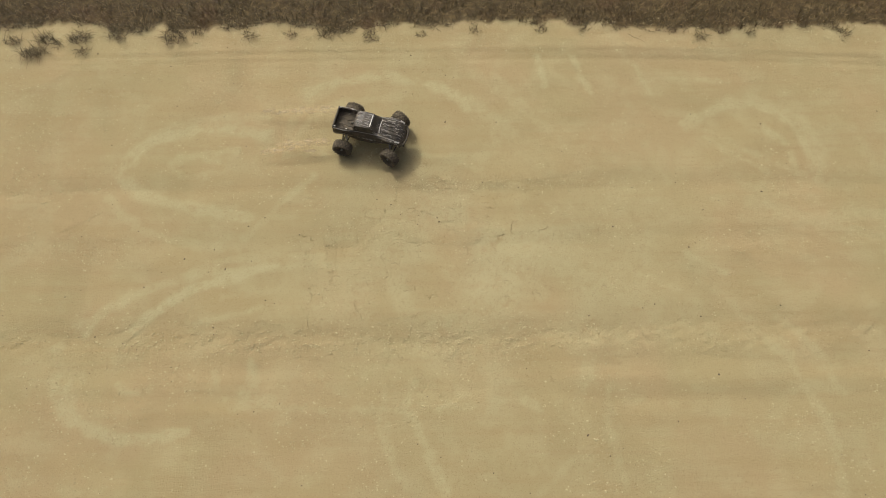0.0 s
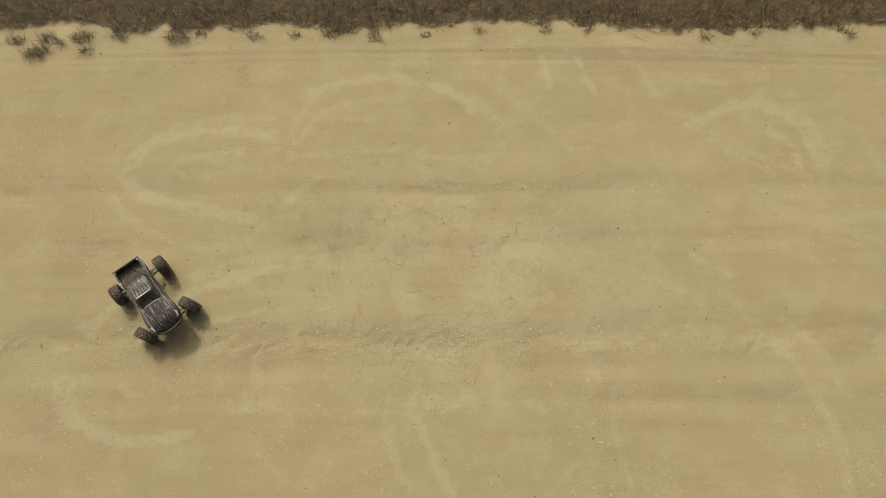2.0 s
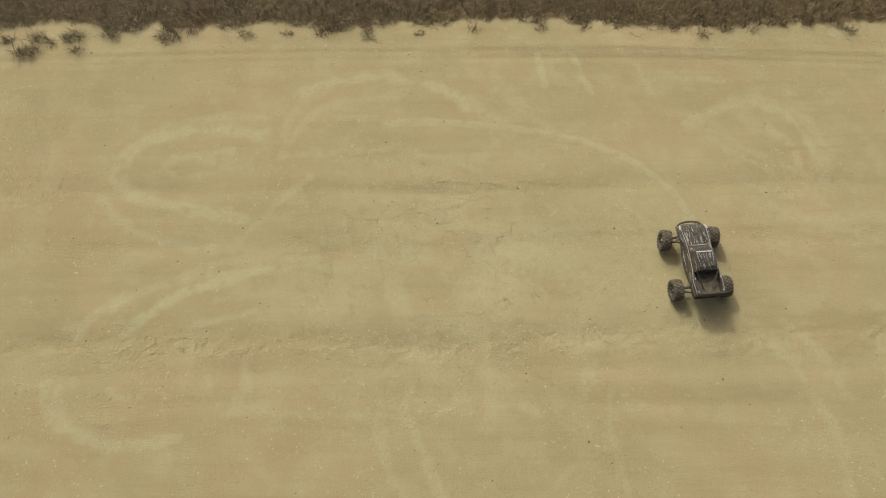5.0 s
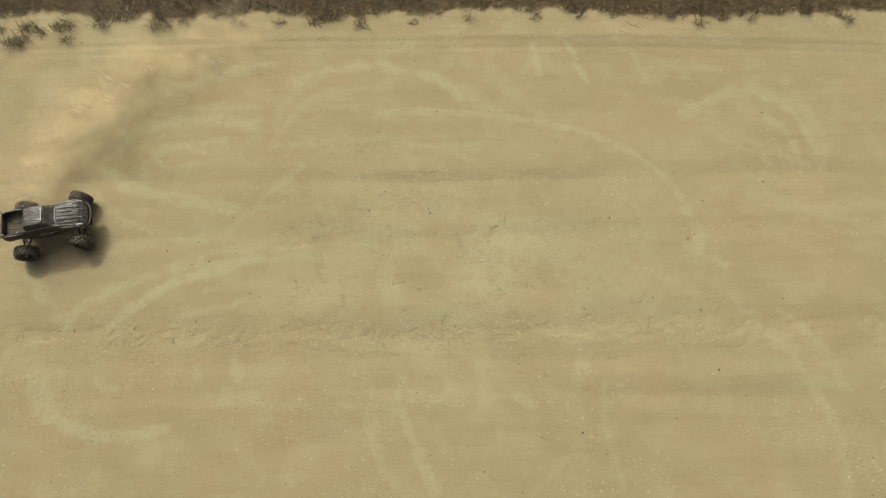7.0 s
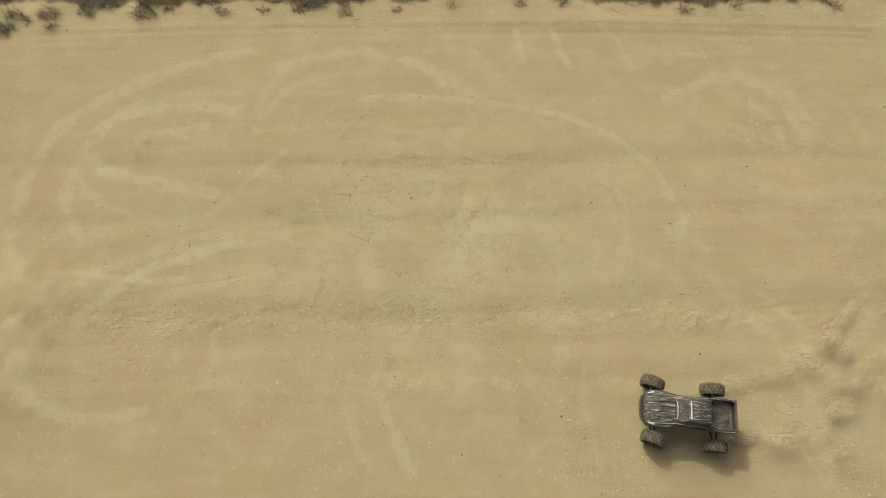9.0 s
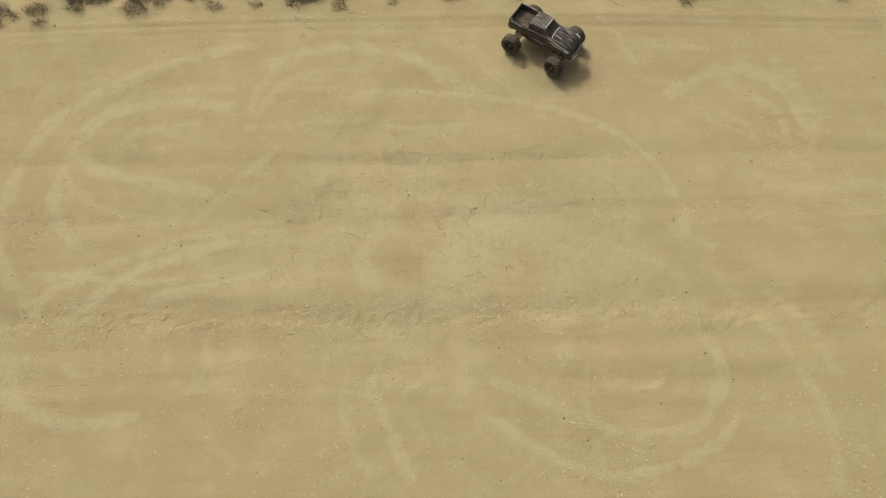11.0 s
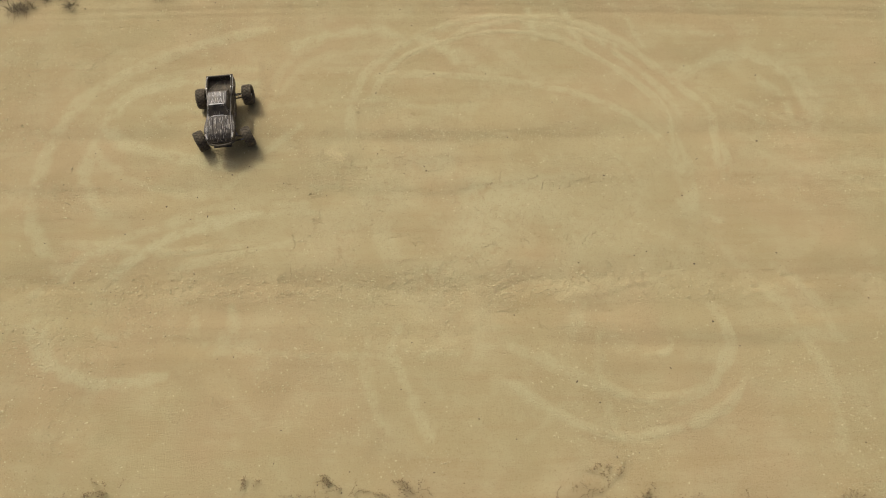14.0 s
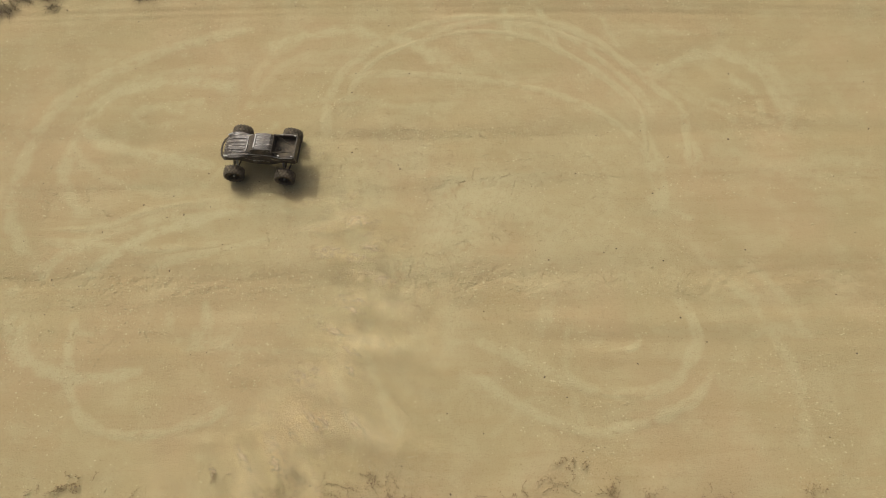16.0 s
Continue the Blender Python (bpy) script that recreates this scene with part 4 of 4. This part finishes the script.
    add_tube(bm, (-0.24, 0.015, 0.232), (-0.20, 0.03, 0.232), 0.003, 6)
    part("body_clip", bm, PLASTIC, bed, "bent wire clip")
    for x, y in ((-0.205, 0.112), (-0.205, -0.112), (-0.325, 0.108), (-0.325, -0.108)):
        bm = bmesh.new()
        add_tube(bm, (x, y, 0.284), (x, y, 0.296), 0.0045, 8)
        add_tube(bm, (x - 0.01, y, 0.293), (x + 0.012, y, 0.293), 0.002, 6)
        part("body_post", bm, STEEL, bed, "small bright steel post")
    # chassis and suspension
    bm = bmesh.new()
    add_box(bm, (0.56, 0.13, 0.03), pose(0, 0, 0.098), 0.01)
    add_box(bm, (0.34, 0.17, 0.045), pose(0, 0, 0.122), 0.012)
    for s in (-1, 1):
        add_box(bm, (0.07, 0.09, 0.08), pose(s * AXLE, 0, 0.125), 0.012)
    part("chassis", bm, PLASTIC, truck)
    for sx in (-1, 1):
        for sy in (-1, 1):
            bm = bmesh.new()
            for dx in (-0.04, 0.04):
                add_tube(bm, (sx * AXLE + dx, sy * 0.05, 0.092), (sx * AXLE + dx * 0.35, sy * 0.168, 0.088), 0.007, 8)
            add_tube(bm, (sx * AXLE, sy * 0.05, 0.135), (sx * AXLE, sy * 0.165, 0.122), 0.006, 8)
            part("suspension_arm", bm, PLASTIC, truck)
            bm = bmesh.new()
            top, low = Vector((sx * AXLE - sx * 0.022, sy * 0.085, 0.205)), Vector((sx * AXLE - sx * 0.018, sy * 0.135, 0.100))
            add_tube(bm, top, low, 0.006, 8)
            for k in range(9):
                c = top.lerp(low, 0.12 + 0.075 * k)
                add_tube(bm, c, c + (low - top).normalized() * 0.004, 0.0125, 12)
            part("shock_absorber", bm, STEEL, truck, "steel coil-over shock absorber")
    # wheels
    tyre, tread, rim = link_mesh("tyre", tyre_mesh(), RUBBER, True), link_mesh("tread", tread_mesh(), LUG), link_mesh("rim", rim_mesh(), PLASTIC)
    wheels = []
    for sx, sy in ((1, 1), (1, -1), (-1, 1), (-1, -1)):
        w = part("wheel", hub_mesh(sy), STEEL, truck, "steel wheel hub")
        for name, me in (("tyre", tyre), ("tread", tread), ("rim", rim)):
            o = new(name, me)
            o.parent = w
            o.matrix_basis = pose(0, 0, 0, 0, 0, 0 if sy > 0 else 180) @ Matrix.Diagonal((0.95, 0.9, 0.95, 1))
        wheels.append((w, sx, sy))
    truck.scale = (0.93, 0.93, 0.93)
    return truck, wheels


truck, wheels = make_truck()

# the truck's way: seconds, x, y, heading
TRUCK = [
    (0.00, -0.66, 3.25, -14), (0.10, -0.33, 3.18, -29), (0.20, -0.00, 3.07, -54),
    (0.30, 0.35, 2.88, -81), (0.40, 0.66, 2.64, -100), (0.50, 0.86, 2.41, -130),
    (0.60, 1.01, 2.20, -154), (0.70, 1.11, 2.03, -177), (0.80, 1.15, 1.87, -189),
    (0.90, 1.09, 1.79, -199), (1.00, 1.00, 1.70, -204), (1.10, 0.86, 1.72, -201),
    (1.20, 0.64, 1.75, -199), (1.30, 0.35, 1.80, -197), (1.40, 0.01, 1.94, -183),
    (1.50, -0.45, 1.98, -174), (1.60, -0.94, 2.05, -156), (1.70, -1.43, 2.00, -120),
    (1.80, -1.82, 1.89, -96), (1.90, -2.18, 1.82, -73), (2.00, -2.46, 1.68, -51),
    (2.20, -2.81, 1.41, -6), (2.30, -2.91, 1.36, 12), (2.50, -2.92, 1.26, 50),
    (2.70, -2.79, 1.40, 63), (2.80, -2.63, 1.53, 62), (3.00, -2.29, 1.93, 48),
    (3.20, -1.78, 2.46, 29), (3.30, -1.39, 2.72, 12), (3.50, -0.57, 3.10, -36),
    (3.60, -0.12, 3.21, -47), (3.70, 0.26, 3.26, -59), (3.80, 0.62, 3.26, -75),
    (3.90, 0.96, 3.20, -83), (4.00, 1.29, 3.08, -93), (4.10, 1.55, 2.89, -110),
    (4.20, 1.73, 2.68, -130), (4.40, 1.98, 2.32, -168), (4.60, 2.12, 2.06, -205),
    (4.80, 2.16, 1.92, -240), (5.00, 2.12, 1.97, -266), (5.25, 1.92, 2.60, -268),
    (5.45, 1.52, 3.30, -240), (5.65, 0.92, 3.85, -212), (5.85, 0.15, 4.12, -190),
    (6.05, -0.75, 4.20, -165), (6.20, -1.45, 4.08, -135), (6.30, -1.94, 3.86, -111),
    (6.50, -2.56, 3.51, -73), (6.70, -2.94, 3.01, -24), (6.80, -3.11, 2.83, -8),
    (7.00, -3.21, 2.27, 12), (7.20, -3.04, 1.90, 25), (7.30, -2.90, 1.78, 20),
    (7.50, -2.45, 1.56, 29), (7.70, -1.73, 1.57, 16), (7.80, -1.27, 1.58, 8),
    (8.00, -0.18, 1.54, -28), (8.20, 0.89, 1.39, -73), (8.30, 1.25, 1.28, -101),
    (8.50, 1.81, 1.06, -142), (8.70, 2.11, 0.85, -160), (8.80, 2.16, 0.76, -168),
    (9.00, 2.00, 0.54, -187), (9.10, 1.84, 0.46, -199), (9.20, 1.62, 0.45, -211),
    (9.40, 1.20, 0.62, -222), (9.65, 0.62, 0.98, -232), (9.90, 0.08, 1.50, -245),
    (10.15, -0.24, 2.20, -262), (10.40, -0.22, 2.95, -290), (10.60, 0.12, 3.50, -322),
    (10.80, 0.62, 3.84, -355), (11.00, 1.20, 3.92, -395), (11.15, 1.64, 3.75, -428),
    (11.30, 2.01, 3.44, -465), (11.50, 2.30, 3.01, -520), (11.70, 2.32, 2.57, -574),
    (11.80, 2.34, 2.40, -601), (12.00, 2.29, 2.23, -640), (12.20, 2.31, 2.30, -642),
    (12.30, 2.31, 2.42, -639), (12.50, 2.32, 2.84, -621), (12.70, 2.13, 3.41, -577),
    (12.80, 1.98, 3.66, -560), (13.00, 1.62, 4.02, -541), (13.20, 1.12, 4.21, -525),
    (13.35, 0.55, 4.33, -507), (13.50, -0.02, 4.22, -487), (13.70, -0.75, 3.89, -461),
    (13.80, -1.14, 3.54, -451), (14.00, -1.84, 2.90, -444), (14.20, -2.15, 2.00, -409),
    (14.30, -2.32, 1.64, -390), (14.50, -2.42, 1.00, -353), (14.70, -2.33, 0.51, -335),
    (14.80, -2.23, 0.36, -326), (15.00, -1.95, 0.19, -311), (15.20, -1.61, 0.25, -293),
    (15.30, -1.40, 0.32, -284), (15.50, -1.06, 0.81, -250), (15.70, -0.88, 1.41, -220),
    (15.80, -0.90, 1.78, -198), (16.00, -1.24, 2.50, -185),
]

STEER = [(0, -25), (0.25, -10), (0.5, 20), (1.0, 15), (1.5, 15), (2.0, 25), (2.3, 0), (2.5, -20), (3.0, -20), (3.4, 5), (3.6, 12), (4.0, -10), (4.4, 15), (5.0, -10), (5.6, 15),
         (6.5, 20), (7.0, -25), (7.5, -15), (8.0, -25), (8.5, 20), (9.0, -18), (9.5, 0), (10.4, -15), (11.3, -10), (11.5, 0), (12.0, -5), (12.5, -10), (13.0, 10), (13.5, 20), (14.0, 22), (14.5, -28),
         (15.0, 0), (15.5, 2), (16.0, 6)]


def truck_at(t):
    """Plan place and heading of the truck, straight from row to row."""
    if t < 0:
        (t0, *a), (t1, *b) = TRUCK[:2]
        return [p + (q - p) * t / (t1 - t0) for p, q in zip(a, b)]
    T = [r[0] for r in TRUCK]
    return [float(np.interp(t, T, [r[k] for r in TRUCK])) for k in (1, 2, 3)]


# ---- dust thrown up by the tyres ----
# seconds from and to, seconds between puffs, size, how thick (0 to 2), life, throw backwards
BURSTS = [(-0.16, 0.04, 0.0028, 0.034, 2, 0.15, 0.30), (0.04, 0.15, 0.012, 0.04, 1, 0.15, 0.3), (0.15, 0.5, 0.08, 0.15, 0, 0.6, 0.2), (1.1, 1.32, 0.012, 0.034, 2, 0.14, 0.25), (1.32, 1.56, 0.0032, 0.036, 2, 0.14, 0.25), (1.56, 1.8, 0.014, 0.036, 1, 0.14, 0.25), (1.2, 1.9, 0.1, 0.14, 0, 0.5, 0.3), (2.05, 2.6, 0.03, 0.12, 1, 0.7, 0.45),
          (2.55, 3.2, 0.014, 0.060, 1, 0.45, 0.5), (2.3, 2.7, 0.05, 0.22, 0, 1.0, 0.5), (3.3, 3.6, 0.08, 0.2, 0, 0.5, 0.3), (3.7, 4.1, 0.07, 0.13, 0, 0.4, 0.35), (4.0, 4.3, 0.02, 0.05, 1, 0.3, 0.35),
          (5.7, 6.05, 0.02, 0.2, 1, 0.5, 0.2), (6.05, 6.35, 0.0075, 0.19, 1, 0.45, 0.25), (6.3, 6.62, 0.010, 0.18, 1, 0.5, 0.10), (6.55, 6.88, 0.010, 0.16, 1, 0.4, -0.08), (6.3, 6.85, 0.02, 0.09, 2, 0.4, 0.0), (6.5, 7.0, 0.03, 0.24, 0, 1.0, 0.3), (6.85, 7.1, 0.010, 0.10, 1, 0.35, 0.1),
          (7.1, 7.38, 0.012, 0.08, 1, 0.4, 0.6), (7.3, 7.52, 0.0028, 0.05, 2, 0.2, 0.75), (7.1, 7.6, 0.035, 0.26, 0, 1.6, 0.5), (7.15, 7.6, 0.04, 0.24, 1, 1.5, 0.35), (7.5, 8.0, 0.03, 0.11, 1, 0.6, 0.4), (8.0, 8.5, 0.1, 0.2, 0, 0.8, 0.4),
          (8.82, 9.02, 0.0018, 0.05, 2, 0.2, 0.95), (9.0, 9.3, 0.005, 0.06, 2, 0.2, 0.9)]
BURSTS += [(8.7, 9.2, 0.04, 0.16, 0, 0.3, 1.1), (9.25, 9.8, 0.04, 0.12, 1, 0.6, 0.4), (9.8, 11.1, 0.14, 0.2, 0, 0.8, 0.3), (11.05, 11.3, 0.03, 0.09, 1, 0.5, 0.3), (11.3, 11.95, 0.02, 0.055, 1, 0.25, 0.4), (11.4, 11.9, 0.04, 0.22, 0, 0.8, 0.5),
           (12.0, 12.5, 0.025, 0.045, 1, 0.3, 0.35), (12.1, 12.8, 0.07, 0.18, 0, 0.6, 0.35), (12.9, 13.4, 0.05, 0.09, 1, 0.5, 0.4), (13.5, 14.3, 0.08, 0.2, 0, 0.8, 0.3), (14.35, 14.8, 0.03, 0.05, 1, 0.25, 0.35), (14.8, 15.25, 0.008, 0.07, 2, 0.15, 0.7),
           (15.25, 15.55, 0.0045, 0.07, 2, 0.16, 0.75), (15.3, 15.8, 0.02, 0.24, 0, 1.4, 0.75), (15.35, 15.85, 0.014, 0.10, 1, 1.1, 0.55), (15.8, 15.97, 0.014, 0.07, 1, 1.0, 0.3), (15.4, 15.85, 0.012, 0.045, 2, 0.9, 0.4)]


def puff_mesh(seed):
    """A low, long, lumpy puff that fades from its middle."""
    bm = bmesh.new()
    bmesh.ops.create_icosphere(bm, subdivisions=5, radius=1.0)
    bmesh.ops.delete(bm, geom=[v for v in bm.verts if v.co.z < -0.05], context="VERTS")
    fade, shift = [], Vector((seed * 7.1, seed * 3.3, 0))
    for v in bm.verts:
        q = v.co.copy()
        k = 0.88 + 0.2 * noise.noise(q * 1.7 + shift) + 0.1 * noise.noise(q * 4.5 + shift)
        v.co = Vector((q.x * k * 1.8, q.y * k, q.z * 0.2 * (1 + 0.5 * noise.noise(q * 3.0 + shift))))
        lump = 1 + 0.6 * noise.noise(q * 2.2 - shift) + 0.25 * noise.noise(q * 6.0 - shift)
        fade.append(max(0.0, 1 - math.hypot(q.x, q.y)) * max(0.0, lump) if q.z > 0 else 0.0)
    me = bpy.data.meshes.new("dust_puff")
    bm.to_mesh(me)
    bm.free()
    me.attributes.new("fade", "FLOAT", "POINT").data.foreach_set("value", fade)
    me.polygons.foreach_set("use_smooth", [True] * len(me.polygons))
    return me


PUFFS = []


def make_dust():
    rng = np.random.RandomState(77)
    shapes = [[puff_mesh(s + 4 * k) for s in range(4)] for k in range(3)]
    for k, group in enumerate(shapes):
        for me in group:
            me.materials.append(DUSTS[k])
    words = ("thin drifting haze of tan dust over the dirt", "hanging tan dust behind the truck", "dense billowing tan dust thrown up by the tyres")
    for t0, t1, gap, size, thick, life, throw, *lean in BURSTS:
        trail = tagged(new("dust_trail"), words[thick], "dust", "dust trails")
        for k, t in enumerate(np.arange(t0, t1, 1.9 * gap)):
            x, y, yaw = truck_at(t)
            a = radians(yaw)
            side = (0.2 if k % 2 else -0.2) + 0.03 * rng.randn()
            px, py = x - 0.30 * math.cos(a) - side * math.sin(a), y - 0.30 * math.sin(a) + side * math.cos(a)
            away = throw * rng.uniform(0.7, 1.3)
            s = 1.4 * size * rng.uniform(0.7, 1.35)
            ob = new("puff", shapes[thick][rng.randint(4)])
            ob.parent = trail
            ob.scale = (s * rng.uniform(1.0, 1.6), s * rng.uniform(0.8, 1.1), s)
            PUFFS.append((ob, t, px, py, yaw, a + radians(sum(lean)) + 0.16 * rng.randn(), away, s, (0.03, 0.05, 0.07)[thick] + s * rng.uniform(0.2, (0.5, 0.45, 1.3)[thick]), life * rng.uniform(0.8, 1.25)))


make_dust()


# ---- what moves ----
def motions():
    rows = []
    for t, x, y, yaw in TRUCK:
        rows.append((t, pose(x, y, 0.0, 0, 0, yaw)))
    walk(truck, rows)
    # the wheels roll and steer
    steps = [k / 30 for k in range(0, 481)]
    for w, sx, sy in wheels:
        angle, spin = 0.0, []
        for k, t in enumerate(steps):
            x0, y0, h = truck_at(max(0.0, t - 0.05))
            x1, y1, h = truck_at(min(16.0, t + 0.05))
            v = math.hypot(x1 - x0, y1 - y0) / 0.1
            angle += min(80.0, math.degrees(v / 30 / RADIUS))
            steer = float(np.interp(t, [s[0] for s in STEER], [s[1] for s in STEER])) if sx > 0 else 0.0
            spin.append((t, pose(sx * AXLE, sy * TRACK, RADIUS, 0, 0, steer) @ pose(0, 0, 0, 0, angle, 0)))
        walk(w, spin)
    for ob, when in MARKS:
        walk(ob, [(0, pose(0, 0, -0.06)), (when - 0.4, pose(0, 0, -0.06)), (when, pose(0, 0, 0)), (16, pose(0, 0, 0))])
    for ob, t, px, py, yaw, a, away, s, lift, life in PUFFS:
        at = lambda d, z, turn: pose(px - d * math.cos(a), py - d * math.sin(a), z, 0, 0, yaw + turn)
        low, top = -0.7 * s, lift
        rows = [(t + 0.02, at(0, low, 0)), (t + 0.08, at(0.42 * away, 0.8 * top, 6)), (t + 0.27, at(away, top, 14)), (t + life, at(1.25 * away, top * 0.6, 30)), (t + 1.5 * life + 0.1, at(1.35 * away, low, 40))]
        first = at(0, low, 0) if t > -0.02 else at(away * min(1.0, -t / 0.3), top * 0.8, 5)
        rows = [(0, first)] + [r for r in rows if r[0] > 0.03]
        rows = [r for r in rows if r[0] <= 15.97] + [(16, at(1.4 * away, low, 45) if t + 1.5 * life + 0.1 < 15.9 else at(away * min(1.2, (16 - t) / 0.35), top, 20))]
        walk(ob, rows)


motions()
